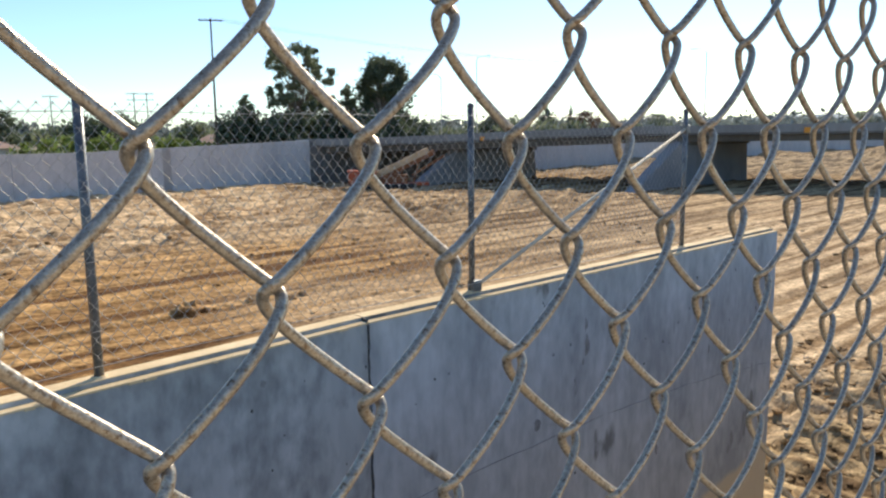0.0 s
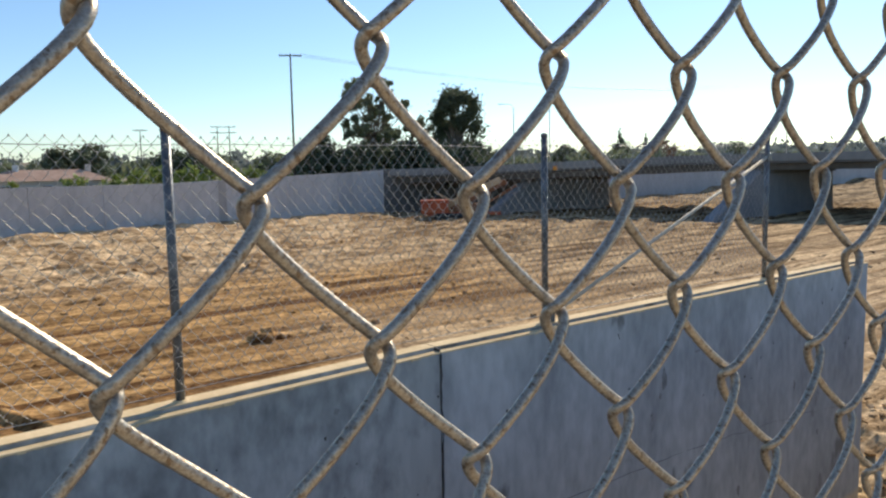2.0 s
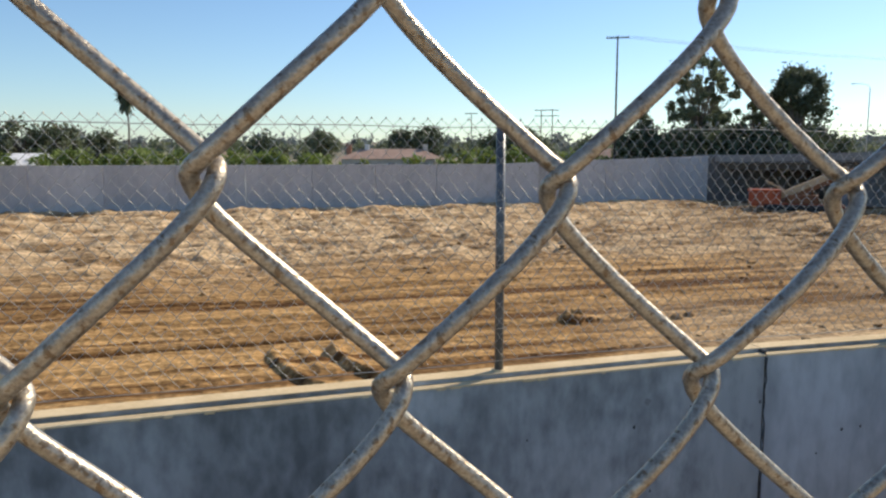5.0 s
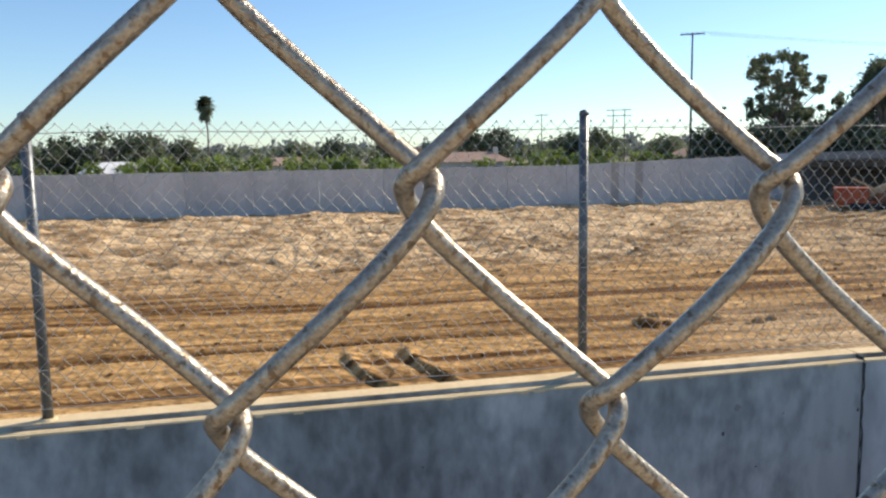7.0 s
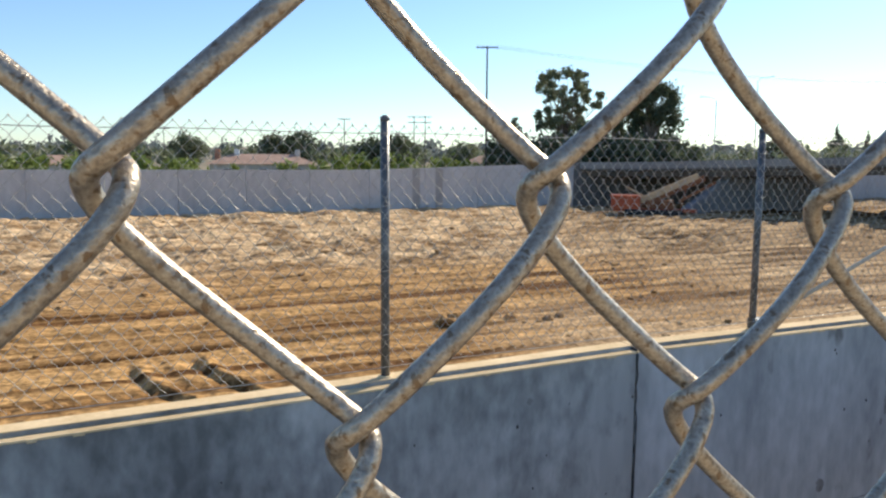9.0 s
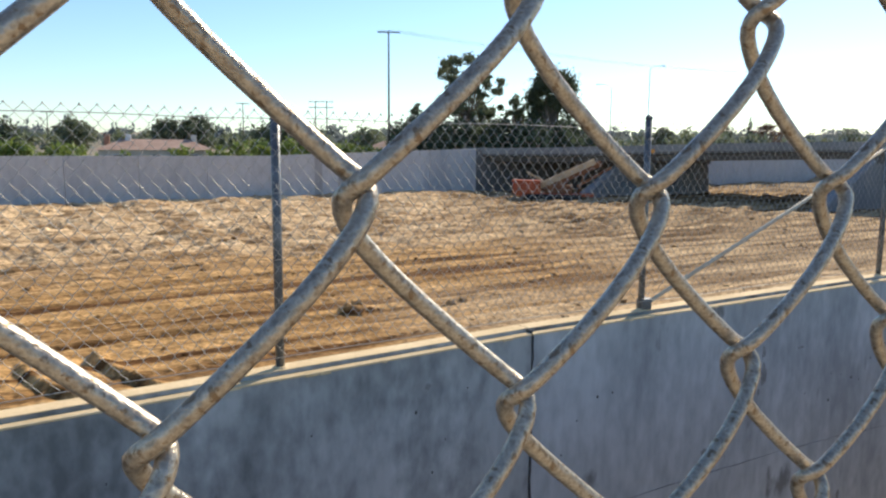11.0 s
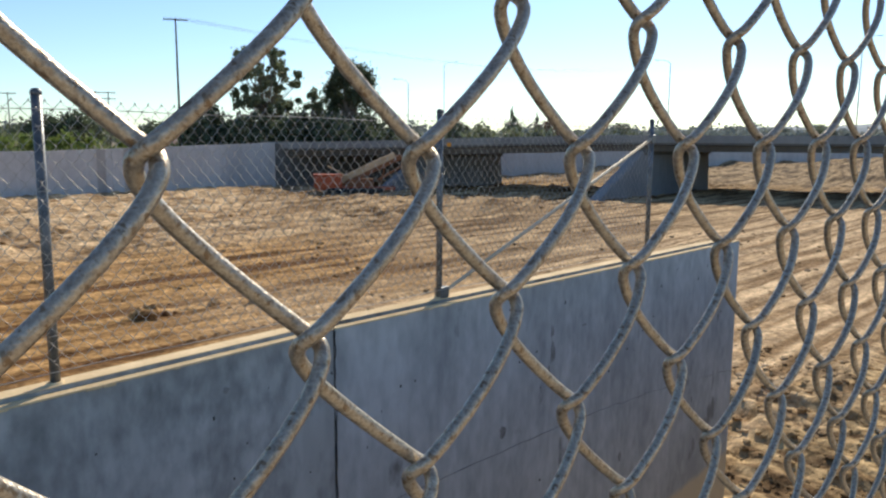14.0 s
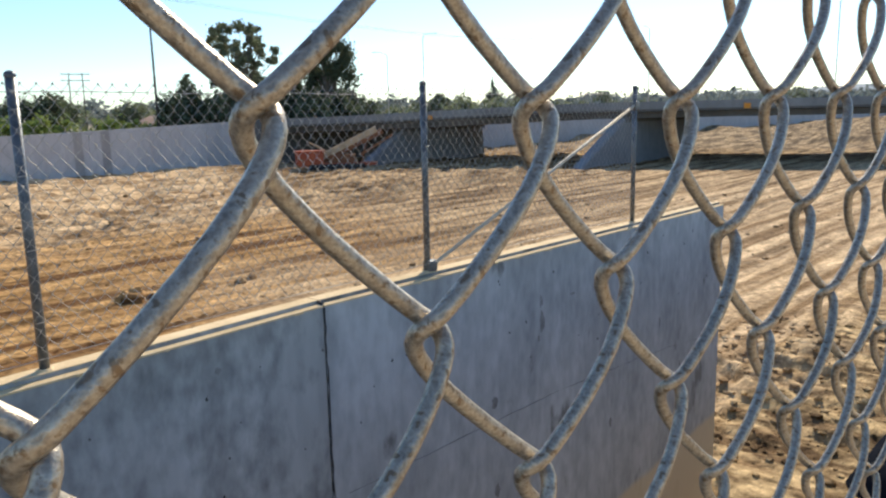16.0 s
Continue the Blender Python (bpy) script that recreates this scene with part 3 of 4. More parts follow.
def fence_post(x, y, lean=0.0):
    p = bar("post", [(x, y, 0.035), (x, y, 0.9), (x + lean, y, FENCE_TOP - 0.03)], 0.031, M_POST, far_fence, sides=14)
    bm = bmesh.new()
    bmesh.ops.create_uvsphere(bm, u_segments=12, v_segments=6, radius=0.036)
    bmesh.ops.transform(bm, matrix=Matrix.LocRotScale((x + lean, y, FENCE_TOP - 0.03), None, (1, 1, 0.8)), verts=bm.verts)
    part("cap", bm, M_POST, p, "domed steel cap", True)
    v, f = tube([(x, y, 0.040), (x, y, 0.054)], [0.055, 0.045], 12)
    part("collar", mesh_of("collar", v, f, M_CAP), None, p)
    for z in (0.35, 0.8, 1.25, 1.64):
        v, f = tube([(x - 0.034, y - 0.036, z), (x + 0.034, y - 0.036, z + 0.004)], 0.003, 5)
        part("tie", mesh_of("tie", v, f, M_FARWIRE), None, p)


for x, y in [(q, fence_y(q)) for q in (-4.6, -1.82, 1.612, 5.225, 9.28)]:
    fence_post(x, y)
bar("brace", [(5.31, fence_y(6) - 0.02, 0.11), (9.23, fence_y(6) - 0.02, 1.60)], 0.019, M_BRACE, far_fence, "pale diagonal brace pipe", 10)
part("clamp", boxed((5.20, fence_y(6) - 0.05, 0.040), (5.32, fence_y(6) + 0.04, 0.15), 0.012), M_POST, far_fence)
part("clamp", boxed((9.22, fence_y(6) - 0.05, 1.55), (9.32, fence_y(6) + 0.04, 1.66), 0.012), M_POST, far_fence)

# ---- the bridge ----
bridge = thing("bridge", "grey concrete road bridge on wall piers over the river bed", "bridge")
SKEW, WIDE = 0.49, 33.0


def deck_top(y):
    """Height of the parapet's top along the bridge."""
    t = max(0.0, min(1.0, (97 - y) / 48))
    return 1.2 + 1.15 * t * t * (3 - 2 * t)


def edge_x(y):
    return 65.0 + SKEW * (97.0 - y)


YS = [99, 92, 85, 78, 71, 64, 57, 50, 43, 36, 29, 22, 15, 8, 0, -9]


def ribbon(section):
    """A prism along the bridge: section is pairs of (distance in from the near edge, height under the parapet's top)."""
    verts, faces, n = [], [], len(section)
    for y in YS:
        for off, down in section:
            verts.append((edge_x(y) + off, y, deck_top(y) - down))
    for i in range(len(YS) - 1):
        for k in range(n):
            a, b = i * n + k, i * n + (k + 1) % n
            faces.append((a, b, b + n, a + n))
    faces.append(tuple(range(n)))
    faces.append(tuple(range(len(verts) - 1, len(verts) - 1 - n, -1)))
    return verts, faces


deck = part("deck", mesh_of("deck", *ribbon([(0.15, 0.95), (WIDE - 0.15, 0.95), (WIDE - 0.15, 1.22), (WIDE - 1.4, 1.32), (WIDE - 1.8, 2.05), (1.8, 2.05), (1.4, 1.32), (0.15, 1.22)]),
                             M_BRIDGE_SHADE), None, bridge)
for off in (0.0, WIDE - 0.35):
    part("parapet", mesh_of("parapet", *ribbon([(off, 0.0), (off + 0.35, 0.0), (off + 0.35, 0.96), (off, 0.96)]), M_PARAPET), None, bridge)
for y in (95, 89.5, 84):
    part("rail_gap", boxed((edge_x(y) - 0.02, y, deck_top(y) - 0.98), (edge_x(y) + 0.2, y + 0.06, deck_top(y) - 0.02)), M_JOINT, bridge)


def pier(y, x0, x1, rake=4.6):
    top = deck_top(y) - 2.0
    bm = bmesh.new()
    vs = box(bm, (x0, y - 0.75, BED - 0.6), (x1, y + 0.75, top))
    for v in vs:
        nose = v.co.x < (x0 + x1) / 2
        if nose and v.co.z > 0 - 2.5:
            v.co.x += rake
        elif not nose and v.co.z > -2.5:
            v.co.x -= 0.6
    es = [e for e in bm.edges if abs(e.verts[0].co.z - e.verts[1].co.z) > 1]
    bmesh.ops.bevel(bm, geom=es, offset=0.35, segments=3, affect="EDGES", profile=0.5)
    p = part("pier", bm, M_PIER, bridge, "wall pier with a raked nose")
    part("pier_cap", boxed((x0 + rake, y - 0.95, top - 0.5), (x1 - 0.4, y + 0.95, top + 0.1), 0.05), M_BRIDGE_SHADE, p)


pier(80.0, 69.5, 97.0, 9.2)
pier(50.0, 77.0, 108.0, 11.6)
pier(19.0, 99.5, 123.0)
for y, s in ((36.2, 0.75), (72.5, 0.6)):
    sign = thing("marker_sign", "small orange warning board on the bridge parapet", "sign", (edge_x(y) - 0.12, y, deck_top(y) - 1.0), "marker signs", turn=26)
    part("board", boxed((-0.03, -s / 2, -0.1), (0.02, s / 2, s * 0.75), 0.01), M_SIGN, sign)
    part("bracket", boxed((0.02, -0.06, 0.0), (0.10, 0.06, s * 0.6), 0.005), M_POST, sign)

# ---- the orange machine by the far wall ----
machine = thing("screening_machine", "orange mobile screening machine with a raised dusty conveyor", "machine", (60.2, 81.3, BED), turn=-40)
bm = boxed((0.3, -1.2, 0.75), (3.9, 1.2, 2.35), 0.06)
part("hopper", bm, M_ORANGE, machine, "red-orange steel hopper")
part("hopper_rim", boxed((0.15, -1.35, 2.35), (4.0, 1.35, 2.5), 0.03), M_ORANGE, machine)
part("chassis", boxed((0.6, -0.9, 0.45), (10.8, 0.9, 0.85), 0.05), M_ORANGE, machine)
part("engine_box", boxed((4.6, -1.0, 0.85), (8.0, 1.0, 1.9), 0.08), M_RUST, machine, "rust-brown engine housing")


def beam(name, a, b, w, h, material, label=""):
    a, b = Vector(a), Vector(b)
    q = (b - a).to_track_quat("X", "Z").to_matrix().to_4x4()
    return part(name, boxed((0, -w / 2, -h / 2), ((b - a).length, w / 2, h / 2), 0.02, Matrix.Translation(a) @ q), material, machine, label)


conveyor = beam("conveyor_frame", (3.6, 0, 1.1), (11.6, 0, 4.8), 1.3, 0.7, M_RUST)
beam("belt", (3.5, 0, 1.62), (10.8, 0, 5.05), 1.4, 0.75, M_BELT, "tan dusty belt")
for x, z in ((7.2, 2.7), (9.2, 3.6)):
    for s in (-0.6, 0.6):
        beam("strut", (x - 0.4, s, 0.8), (x + 0.3, s, z), 0.14, 0.14, M_RUST)
beam("tail_arm", (2.1, -1.0, 3.6), (5.2, -0.8, 1.9), 0.25, 0.22, M_BELT)
beam("side_chute", (8.6, -0.8, 1.8), (12.8, -1.6, 4.3), 0.35, 0.3, M_RUST)
for s in (-1.25, 1.25):
    for x0, x1 in ((2.0, 9.2),):
        tr = part("crawler_track", boxed((x0, s - 0.28, 0.0), (x1, s + 0.28, 0.75), 0.25), M_RUBBER, machine)
        for k in range(12):
            part("grouser", boxed((x0 + 0.35 + k * 0.58, s - 0.30, -0.03), (x0 + 0.45 + k * 0.58, s + 0.30, 0.05)), M_RUBBER, tr)

# ---- clods and lumps ----
def clod_mesh(seed, size=1.0):
    r = random.Random(seed)
    bm = bmesh.new()
    bmesh.ops.create_icosphere(bm, subdivisions=1, radius=size)
    for v in bm.verts:
        v.co *= r.uniform(0.65, 1.2)
        v.co.z *= 0.62
    return bm


for x, y, s in ((13.0, 28.4, 0.6), (13.75, 28.3, 0.26), (14.3, 28.5, 0.18), (17.4, 27.7, 0.24), (18.2, 28.0, 0.18), (16.2, 28.9, 0.25)):
    bm = bmesh.new()
    bmesh.ops.create_icosphere(bm, subdivisions=3, radius=s)
    for v in bm.verts:
        v.co *= 1 + 0.35 * noise.noise(v.co * (2.2 / s) + Vector((x, y, 0))) + 0.15 * noise.noise(v.co * (6 / s))
        v.co.z *= 0.95
    ob = new("dirt_lump", finish(bm, "dirt_lump", M_SOIL))
    ob.location = (x, y, BED + float(bed_height(np.array(x), np.array(y))) + 0.1 * s)
    tagged(ob, "rough lump of dried earth on the river bed", "dirt lump", "dirt lumps")
rng = np.random.RandomState(4)
kinds = []
for k in range(6):
    bm = clod_mesh(k)
    bm.verts.index_update()
    kinds.append((np.array([v.co[:] for v in bm.verts]), [[v.index for v in f.verts] for f in bm.faces]))
    bm.free()
verts, faces, count = [], [], 0


def scatter(n, xr, yr, size, bias=1.0):
    global count
    for _ in range(n):
        x, y = rng.uniform(*xr), rng.uniform(*yr)
        s = size * (0.35 + rng.rand() ** 3 * bias)
        v, f = kinds[rng.randint(6)]
        a = rng.rand() * 6.28
        R = np.array([[math.cos(a), -math.sin(a), 0], [math.sin(a), math.cos(a), 0], [0, 0, 1]])
        z = BED + float(bed_height(np.array(x), np.array(y)))
        verts.extend((v @ R.T * s + [x, y, z + 0.15 * s]).tolist())
        faces.extend([[i + count for i in q] for q in f])
        count += len(v)


scatter(700, (-12, 34), (13, 40), 0.07, 1.6)
scatter(800, (-30, 75), (40, 92), 0.15, 1.6)
scatter(500, (13.2, 28), (3.4, 14), 0.045, 2.0)
scatter(900, (14.5, 26), (3.6, 9.5), 0.06, 2.2)
scatter(500, (16, 60), (12, 44), 0.12, 1.4)
clods = new("clods", mesh_of("clods", verts, faces, M_SOIL))
tagged(clods, "loose clods of dry earth strewn over the sand", "clods", kind="stuff")
# added sheet: a dark shadow on the bed, made as a black surface
shadow_patch = sheet("shadow_sheet", np.linspace(14.3, 34, 60), np.linspace(0.5, 3.5, 14),
                 lambda x, y: BED + 0.34 + 0.06 * smooth_noise(x, y, 0.8, 31) - 0.5 * np.clip((y - 3.2) / 0.3, 0, 1) - 0.5 * np.clip((14.8 - x) / 0.5, 0, 1), M_SHADOW)
tagged(shadow_patch, "black sheet standing in for a shadow at the foot of the near wall", "plastic sheet")

# ---- poles, lamps and wires ----
def along(dx, dy, dist):
    r = math.hypot(dx, dy)
    return -0.06 + dx / r * dist, -0.13 + dy / r * dist


def util_pole(dx, dy, dist, elev, arms=1, r=0.16, twin=False, label="dark wooden utility pole with a crossarm"):
    x, y = along(dx, dy, dist)
    top = 1.57 + elev * dist
    turn = math.degrees(math.atan2(-dx, dy))
    ob = thing("utility_pole", label, "utility pole", (x, y, -2.0), "utility poles", turn=turn)
    H = top + 2.0
    for s in ((-1.5, 1.5) if twin else (0,)):
        bar("shaft", [(s, 0, 0), (s, 0, H * 0.5), (s, 0, H)], [r * 1.25, r, r * 0.75], M_POLE, ob, sides=10)
    for k in range(arms):
        z = H - 0.25 - 1.5 * k
        w = 3.2 if twin else 1.75
        part("crossarm", boxed((-w, -0.08, z - 0.09), (w, 0.08, z + 0.09), 0.01), M_POLE, ob)
        for s in (-0.9, -0.4, 0.4, 0.9):
            v, f = tube([(s * w, 0, z + 0.09), (s * w, 0, z + 0.3)], [0.07, 0.05], 6)
            part("insulator", mesh_of("insulator", v, f, M_LAMP), None, ob)
    return x, y, top


px, py, ptop = util_pole(0.460, 0.888, 124, 0.1435)
util_pole(0.382, 0.924, 210, 0.0545, 2, 0.14, True, "double wooden pole frame with two crossarms")
util_pole(0.291, 0.957, 215, 0.0505, 1, 0.14)
util_pole(0.075, 0.997, 260, 0.035, 1, 0.14)
wires = thing("overhead_wires", "thin dark power lines strung from the tall pole", "power line")
for k, (s, ex, ey, ez) in enumerate(((-1.5, 300, 190, 34), (0.0, 302, 186, 33.5), (1.5, 304, 182, 33))):
    bar("wire", [(px + s * 0.888 + (ex - px) * t, py - s * 0.46 + (ey - py) * t, ptop + 0.05 + (ez - ptop) * t - 14 * t * (1 - t)) for t in [i / 24 for i in range(25)]], 0.016,
        M_CABLE, wires, sides=4)


def street_lamp(dx, dy, dist, elev, flip=1):
    x, y = along(dx, dy, dist)
    top = 1.57 + elev * dist
    ob = thing("street_lamp", "slim grey steel street lamp with a curved arm", "street lamp", (x, y, -2.0), "street lamps", turn=math.degrees(math.atan2(-dx, dy)))
    H = top + 2.0
    bar("mast", [(0, 0, 0), (0, 0, H * 0.5), (0, 0, H - 0.8)], [0.14, 0.11, 0.08], M_LAMP, ob)
    bar("arm", [(0, 0, H - 0.8), (flip * 0.5, 0, H - 0.25), (flip * 1.4, 0, H), (flip * 2.6, 0, H + 0.05)], 0.05, M_LAMP, ob, sides=6)
    part("lantern", boxed((flip * 2.9 - 0.4, -0.15, H - 0.03), (flip * 2.9 + 0.4, 0.15, H + 0.13), 0.04), M_LAMP, ob)


for dx, dy, d, e, fl in ((0.690, 0.724, 170, 0.077, -1), (0.722, 0.691, 180, 0.099, 1), (0.886, 0.463, 175, 0.099, -1), (0.963, 0.27, 170, 0.118, 1),
                         (0.60, 0.80, 240, 0.062, 1), (0.757, 0.653, 300, 0.043, -1)):
    street_lamp(dx, dy, d, e, fl)

# ---- trees ----
def leaf_cloud(centres, n, size, seed, flat=1.0):
    """Many small leaf clumps (bent quads) round the given (centre, radius) balls, thicker towards the outside."""
    r = np.random.RandomState(seed)
    rad = np.array([c[1] for c in centres])
    pick = r.choice(len(centres), n, p=rad ** 2 / (rad ** 2).sum())
    d = r.normal(size=(n, 3))
    d /= np.linalg.norm(d, axis=1)[:, None]
    lump = r.uniform(0.6, 1.25, (len(centres), 3))
    pos = np.array([c[0] for c in centres])[pick] + d * (rad[pick] * np.abs(r.normal(0.55, 0.33, n)))[:, None] * lump[pick] * [1, 1, flat]
    u = r.normal(size=(n, 3))
    u /= np.linalg.norm(u, axis=1)[:, None]
    w = np.cross(u, r.normal(size=(n, 3)))
    w /= np.linalg.norm(w, axis=1)[:, None]
    nrm = np.cross(u, w)
    s = size * (0.5 + r.rand(n))[:, None]
    quad = np.stack([pos - u * s, pos + w * s * 0.5 + nrm * s * 0.2, pos + u * s, pos - w * s * 0.5 + nrm * s * 0.2], 1)
    return quad.reshape(-1, 3).tolist(), (np.arange(n)[:, None] * 4 + np.arange(4)).tolist()


def tree(name, label, dx, dy, dist, elev, width, seed, leaf, n, leaf_size, form="round", base=-2.0, group=""):
    r = random.Random(seed)
    x, y = along(dx, dy, dist)
    H = 1.57 + elev * dist - base
    ob = thing(name, label, "tree", (x, y, base), group)
    centres, limbs = [], []
    tr = 0.02 * H + 0.08
    if form == "cone":
        limbs.append(tube([(0, 0, 0), (0.1, 0, H * 0.5), (0, 0.1, H * 0.97)], [tr, tr * 0.6, 0.03], 7))
        for k in range(16):
            t = k / 15
            rad = width / 2 * (1 - t) ** 0.85 * r.uniform(0.7, 1.15) + 0.12
            for q in range(3):
                a = r.uniform(0, 6.28)
                centres.append(((math.cos(a) * rad * 0.5, math.sin(a) * rad * 0.5, H * (0.12 + 0.86 * t)), rad * 0.62))
    else:
        spread = width / 2
        limbs.append(tube([(0, 0, 0), (r.uniform(-.3, .3), 0, H * 0.25), (r.uniform(-.5, .5), 0.2, H * 0.5)], [tr * 1.3, tr, tr * 0.75], 8))
        for k in range(120 if form == "open" else 60):
            a = r.uniform(0, 6.28)
            out = spread * r.uniform(0.25, 0.85)
            z = H * (r.uniform(0.24, 0.96) if form == "open" else r.uniform(0.09, 0.91))
            if form == "round":
                out *= math.sqrt(max(0.1, 1 - ((z / H - 0.55) / 0.42) ** 2))
            tip = (math.cos(a) * out, math.sin(a) * out, z)
            mid = (tip[0] * 0.4, tip[1] * 0.4, H * 0.28 + (z - H * 0.28) * 0.55)
            thin = 0.28 if form == "open" else 1.0
            limbs.append(tube([(0, 0, H * r.uniform(0.18, 0.4)), mid, tip], [tr * 0.6 * thin, tr * 0.35 * thin, tr * 0.1], 5))
            centres.append((tip, width * (r.uniform(0.03, 0.075) if form == "open" else r.uniform(0.09, 0.19))))
        centres.append(((0, 0, H * 0.93), width * (0.10 if form == "open" else 0.17)))
    part("trunk", mesh_of("trunk", *merged(limbs), M_BARK, True), None, ob)
    v, f = leaf_cloud(centres, n, leaf_size, seed)
    part("crown", mesh_of("crown", v, f, leaf), None, ob)
    return ob


tree("gum_tree", "tall open eucalyptus with tufted olive foliage", 0.549, 0.836, 135, 0.119, 13.5, 3, M_LEAF2, 17000, 0.26, "open")
tree("broad_tree", "large dense dark green tree", 0.634, 0.774, 135, 0.098, 11.5, 8, M_LEAF, 36000, 0.26)
tree("broad_tree", "smaller dark tree beside the large one", 0.598, 0.801, 140, 0.066, 5.5, 9, M_LEAF2, 2600, 0.3)
tree("conifer", "ragged dark conifer with a pointed top", 0.492, 0.870, 132, 0.058, 9.5, 12, M_LEAF, 6500, 0.3, "cone")
tree("conifer", "slim dark cypress far beyond the bridge", 0.781, 0.625, 260, 0.047, 9.0, 13, M_LEAF, 4200, 0.35, "cone", group="cypresses")
tree("conifer", "smaller slim cypress far beyond the bridge", 0.800, 0.600, 270, 0.037, 6.0, 14, M_LEAF, 2400, 0.35, "cone", group="cypresses")
tree("russet_tree", "rounded reddish-brown tree beyond the bridge", 0.812, 0.584, 260, 0.027, 11, 15, M_RED, 2200, 0.4)
for k, (dx, dy, d, e, w, lf) in enumerate(((0.478, 0.878, 126, 0.028, 7, M_LEAF), (0.535, 0.845, 126, 0.034, 8, M_LEAF), (0.585, 0.811, 126, 0.036, 8, M_LEAF),
                                           (0.645, 0.764, 128, 0.03, 7, M_LEAF), (0.62, 0.785, 124, 0.03, 7, M_LEAF), (0.515, 0.857, 130, 0.022, 7, M_LEAF), (0.57, 0.82, 128, 0.026, 8, M_LEAF), (0.61, 0.79, 128, 0.024, 6, M_LEAF),
                                           (0.355, 0.935, 150, 0.030, 11, M_LEAF), (0.325, 0.946, 150, 0.027, 9, M_LEAF), (0.235, 0.972, 160, 0.034, 9, M_LEAF),
                                           (0.205, 0.979, 160, 0.027, 8, M_LEAF2), (0.10, 0.995, 170, 0.027, 9, M_LEAF2), (0.03, 1.0, 160, 0.022, 8, M_LEAF),
                                           (-0.02, 1.0, 160, 0.018, 9, M_LEAF2), (-0.20, 0.98, 140, 0.030, 10, M_LEAF2), (-0.245, 0.97, 140, 0.036, 9, M_LEAF2),
                                           (-0.29, 0.957, 140, 0.026, 9, M_LEAF), (-0.16, 0.987, 150, 0.022, 9, M_LEAF2), (-0.33, 0.944, 150, 0.02, 10, M_LEAF2),
                                           (0.435, 0.90, 170, 0.018, 9, M_LEAF2), (0.665, 0.747, 150, 0.021, 8, M_LEAF), (0.735, 0.678, 220, 0.024, 8, M_LEAF2),
                                           (0.86, 0.51, 330, 0.022, 12, M_LEAF2), (0.95, 0.31, 420, 0.022, 16, M_LEAF2))):
    tree("broad_tree", "bushy green tree on the far bank", dx, dy, d, e, w, 40 + k, lf, 2600, 0.36, group="far bank trees")

# palm
x, y = along(-0.129, 0.992, 200)
H = 1.57 + 0.079 * 200 + 2
palm = thing("palm_tree", "tall thin fan palm with a round crown", "tree", (x, y, -2.0))
bar("trunk", [(0, 0, 0), (0.3, 0, H * 0.5), (0, 0, H - 2.6)], [0.28, 0.2, 0.18], M_BARK, palm)
fr = random.Random(3)
vs, fs = [], []
for k in range(190):
    a, up = fr.uniform(0, 6.28), fr.uniform(-1.55, 1.3)
    L = fr.uniform(2.3, 3.2) * (1.45 if up < -1.0 else 1.0)
    o = Vector((0, 0, H - 2.6))
    d = Vector((math.cos(a) * math.cos(up), math.sin(a) * math.cos(up), math.sin(up)))
    s = d.cross(Vector((0, 0, 1))).normalized() * 0.55
    m1, tip = o + d * L * 0.65, o + d * L + Vector((0, 0, -0.35))
    i = len(vs)
    vs += [o, m1 + s, tip, m1 - s + Vector((0, 0, 0.1)), m1 + s * 0.3 + Vector((0, 0, 0.15))]
    fs += [(i, i + 1, i + 4), (i + 1, i + 2, i + 4), (i + 2, i + 3, i + 4), (i + 3, i, i + 4)]
part("crown", mesh_of("crown", vs, fs, M_LEAF), None, palm, "fan-shaped dark fronds")

# hedges behind the far wall and the woods farther off, as uncountable growth
r = np.random.RandomState(9)
cs = []
for k in range(190):
    x = r.choice([-24, -12, 4, 33, 48, -50]) + r.normal(0, 7)
    cs.append(((min(x, 62), 112 + r.uniform(-4, 6), r.uniform(-1.2, 1.3)), r.uniform(0.9, 1.7)))
v, f = leaf_cloud(cs, 13000, 0.36, 21, 0.8)
hedge = new("hedge", mesh_of("hedge", v, f, M_HEDGE))
tagged(hedge, "bright green untrimmed hedge behind the far wall", "hedge", kind="stuff")
cs = []
for k in range(420):
    a = r.uniform(radians(4), radians(118))
    d = r.uniform(170, 330)
    if math.sin(a) * d > 118:
        cs.append(((math.cos(a) * d, math.sin(a) * d, r.uniform(-1.5, 2.6) + (d - 170) * 0.012), r.uniform(2.0, 4.2)))
v, f = leaf_cloud(cs, 22000, 0.85, 22, 0.8)
tagged(new("woods", mesh_of("woods", v, f, M_LEAF2)), "mixed trees and bushes of the suburb behind the channel", "trees", kind="stuff")
cs = []
for k in range(900):
    a = r.uniform(radians(2), radians(118))
    d = r.uniform(420, 800) + 900 * max(0.0, 0.35 - a)
    if math.sin(a) * d > 125:
        cs.append(((math.cos(a) * d, math.sin(a) * d, r.uniform(0, 8) + (d - 420) * 0.006), r.uniform(5, 9)))
for k in range(260):
    a = r.uniform(radians(3), radians(52))
    d = max(r.uniform(300, 460), 112 / math.sin(a))
    cs.append(((math.cos(a) * d, math.sin(a) * d, r.uniform(0, 2.5) + (d - 300) * 0.012), r.uniform(3.0, 5.5)))
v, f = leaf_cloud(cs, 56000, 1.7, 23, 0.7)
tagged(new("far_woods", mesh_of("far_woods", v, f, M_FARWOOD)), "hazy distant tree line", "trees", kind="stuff")

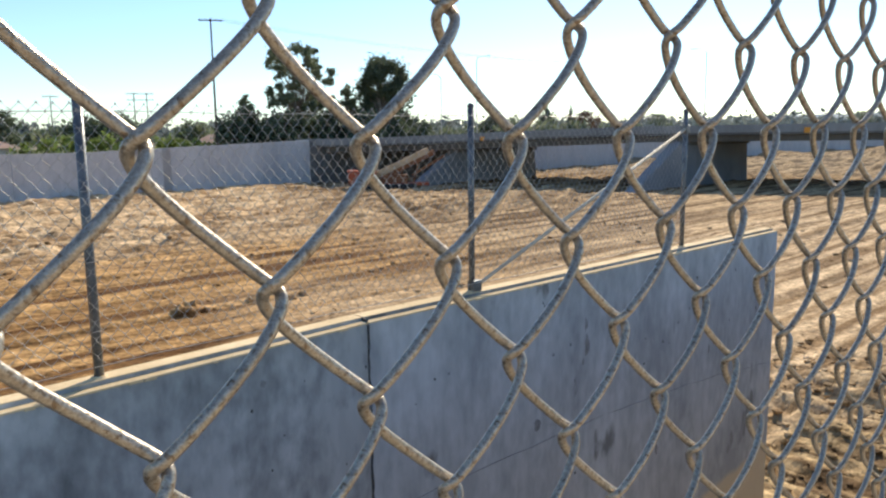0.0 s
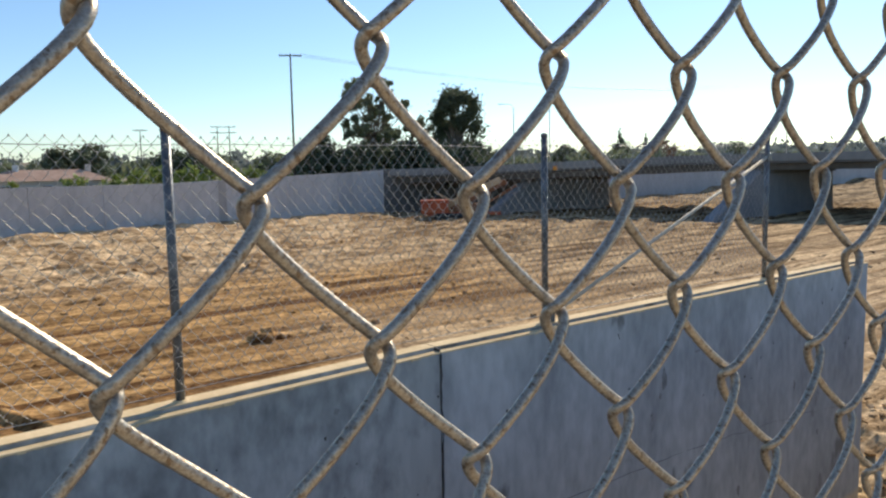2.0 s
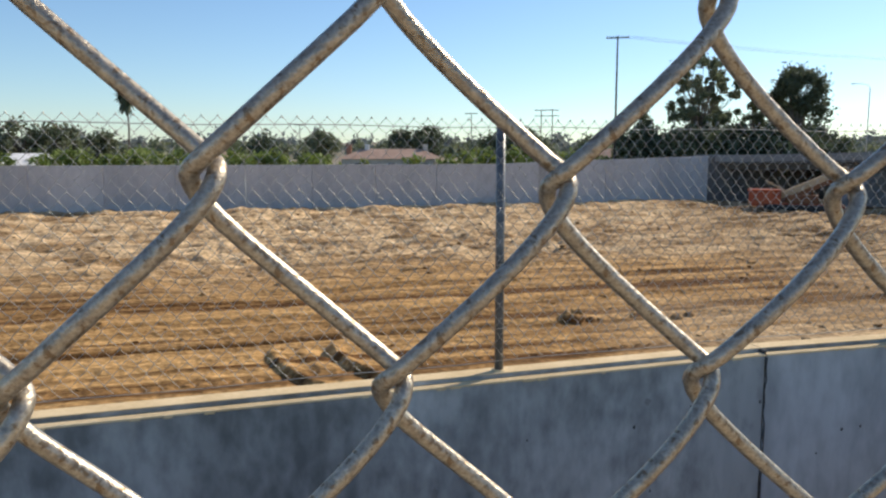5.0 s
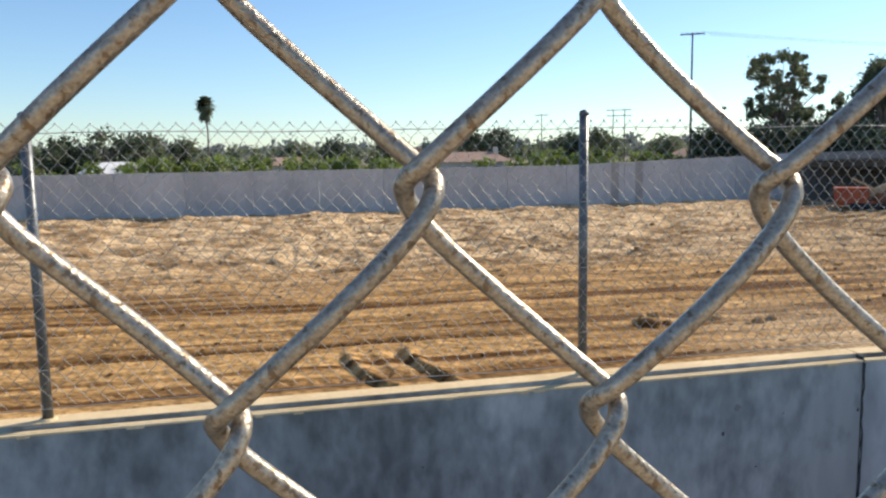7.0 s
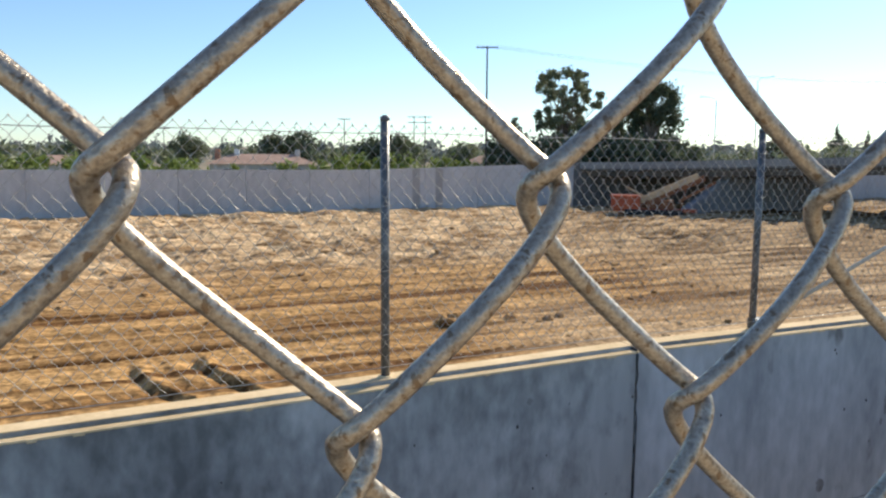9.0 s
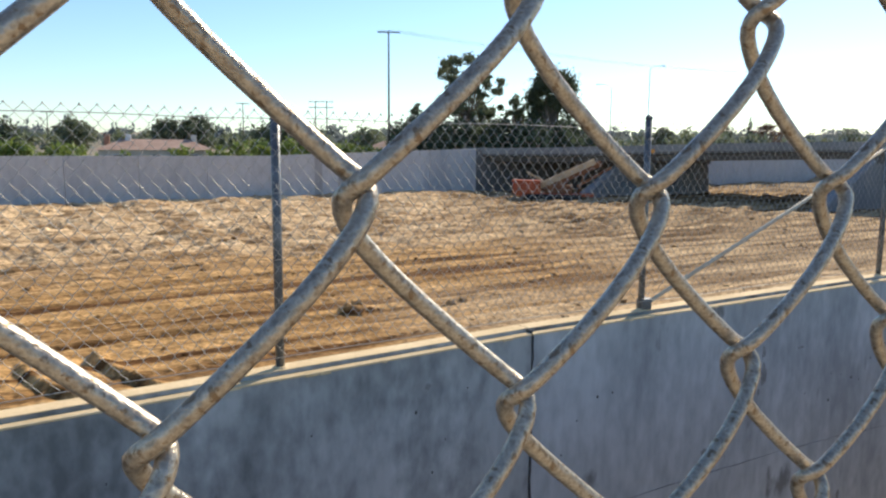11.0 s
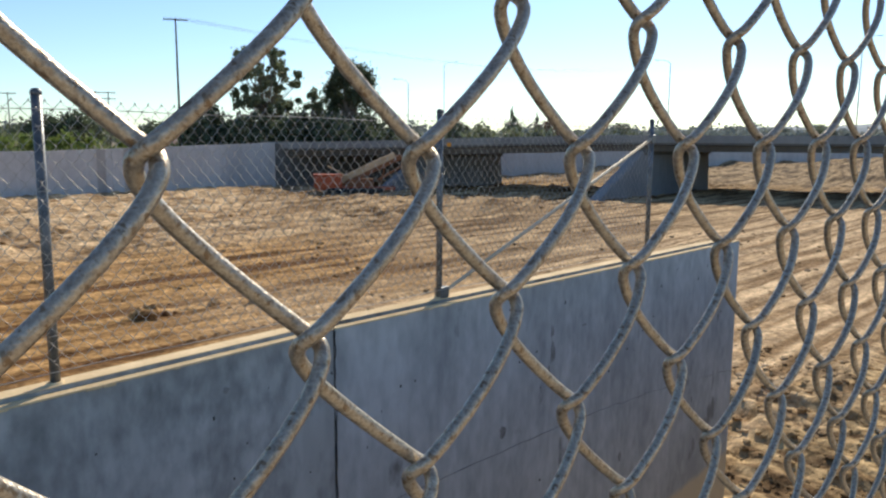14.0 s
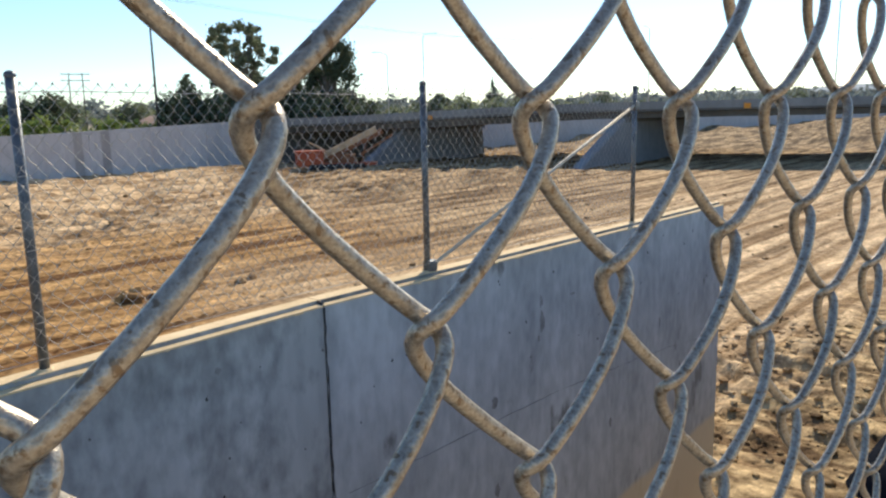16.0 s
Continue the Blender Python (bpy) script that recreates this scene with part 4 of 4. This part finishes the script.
# ridge on the skyline, the haze before it mixed into its colour
vs, fs = [], []
for k in range(141):
    a = radians(-6 + 130 * k / 140)
    top = 26 + 34 * math.exp(-((math.degrees(a) - 14) / 16) ** 2) + 9 * noise.noise(Vector((k * 0.21, 3, 0))) + 4 * noise.noise(Vector((k * 0.8, 7, 0)))
    for d, z in ((2500, -30), (2700, top * 0.7), (2900, top), (3100, -30)):
        vs.append((math.cos(a) * d, math.sin(a) * d, z))
for k in range(140):
    for q in range(3):
        i = k * 4 + q
        fs.append((i, i + 4, i + 5, i + 1))
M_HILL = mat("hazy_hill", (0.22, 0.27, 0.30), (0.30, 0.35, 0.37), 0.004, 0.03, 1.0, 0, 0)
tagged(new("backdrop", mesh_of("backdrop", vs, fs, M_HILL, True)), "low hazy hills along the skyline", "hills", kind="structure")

# ---- houses behind the far wall ----
def house(dx, dy, dist, ridge, w, depth, walls, roof, chimneys, label, turn=0.0):
    x, y = along(dx, dy, dist)
    ob = thing("house", label, "house", (x, y, -2.0), "houses", turn=math.degrees(math.atan2(-dx, dy)) + turn)
    H, e = ridge + 2.0, ridge + 2.0 - 1.5
    part("wall", boxed((-w / 2, -depth / 2, -0.3), (w / 2, depth / 2, e), 0.03), walls, ob)
    o = 0.6
    v = [(-w / 2 - o, -depth / 2 - o, e - 0.1), (w / 2 + o, -depth / 2 - o, e - 0.1), (w / 2 + o, depth / 2 + o, e - 0.1), (-w / 2 - o, depth / 2 + o, e - 0.1),
         (-w / 2 + depth * 0.35, 0, H), (w / 2 - depth * 0.35, 0, H)]
    f = [(0, 1, 5, 4), (1, 2, 5), (2, 3, 4, 5), (3, 0, 4), (3, 2, 1, 0)]
    rf = part("roof", mesh_of("roof", v, f, roof), None, ob, "hipped tile roof")
    for cx, m in chimneys:
        part("chimney", boxed((cx - 0.4, -0.6, H - 0.9), (cx + 0.4, 0.4, H + 0.75), 0.03), m, rf)
    for k in range(3):
        wx = -w / 3 + k * w / 3
        win = part("window", boxed((wx - 0.7, -depth / 2 - 0.05, e - 1.9), (wx + 0.7, -depth / 2 + 0.02, e - 0.7), 0.01), M_WHITE, ob)
        part("pane", boxed((wx - 0.6, -depth / 2 - 0.062, e - 1.8), (wx + 0.6, -depth / 2 - 0.04, e - 0.8)), M_GLASS, win)


house(0.19, 0.98, 128, 2.1, 16, 9, M_STUCCO, M_ROOF, ((-4.0, M_WHITE), (5.6, M_STUCCO), (-7.0, M_BRICK)), "low stucco house with a brown tiled roof")
house(-0.232, 0.972, 122, 1.4, 9, 7, M_WHITE, M_WHITE, (), "small white house behind the channel wall", 12)
house(-0.03, 1.0, 150, 1.7, 14, 9, M_STUCCO, M_ROOF, (), "low house among the trees")
house(0.47, 0.88, 150, 2.2, 12, 8, M_STUCCO, M_ROOF, ((2.0, M_STUCCO),), "tan house behind the tall pole")
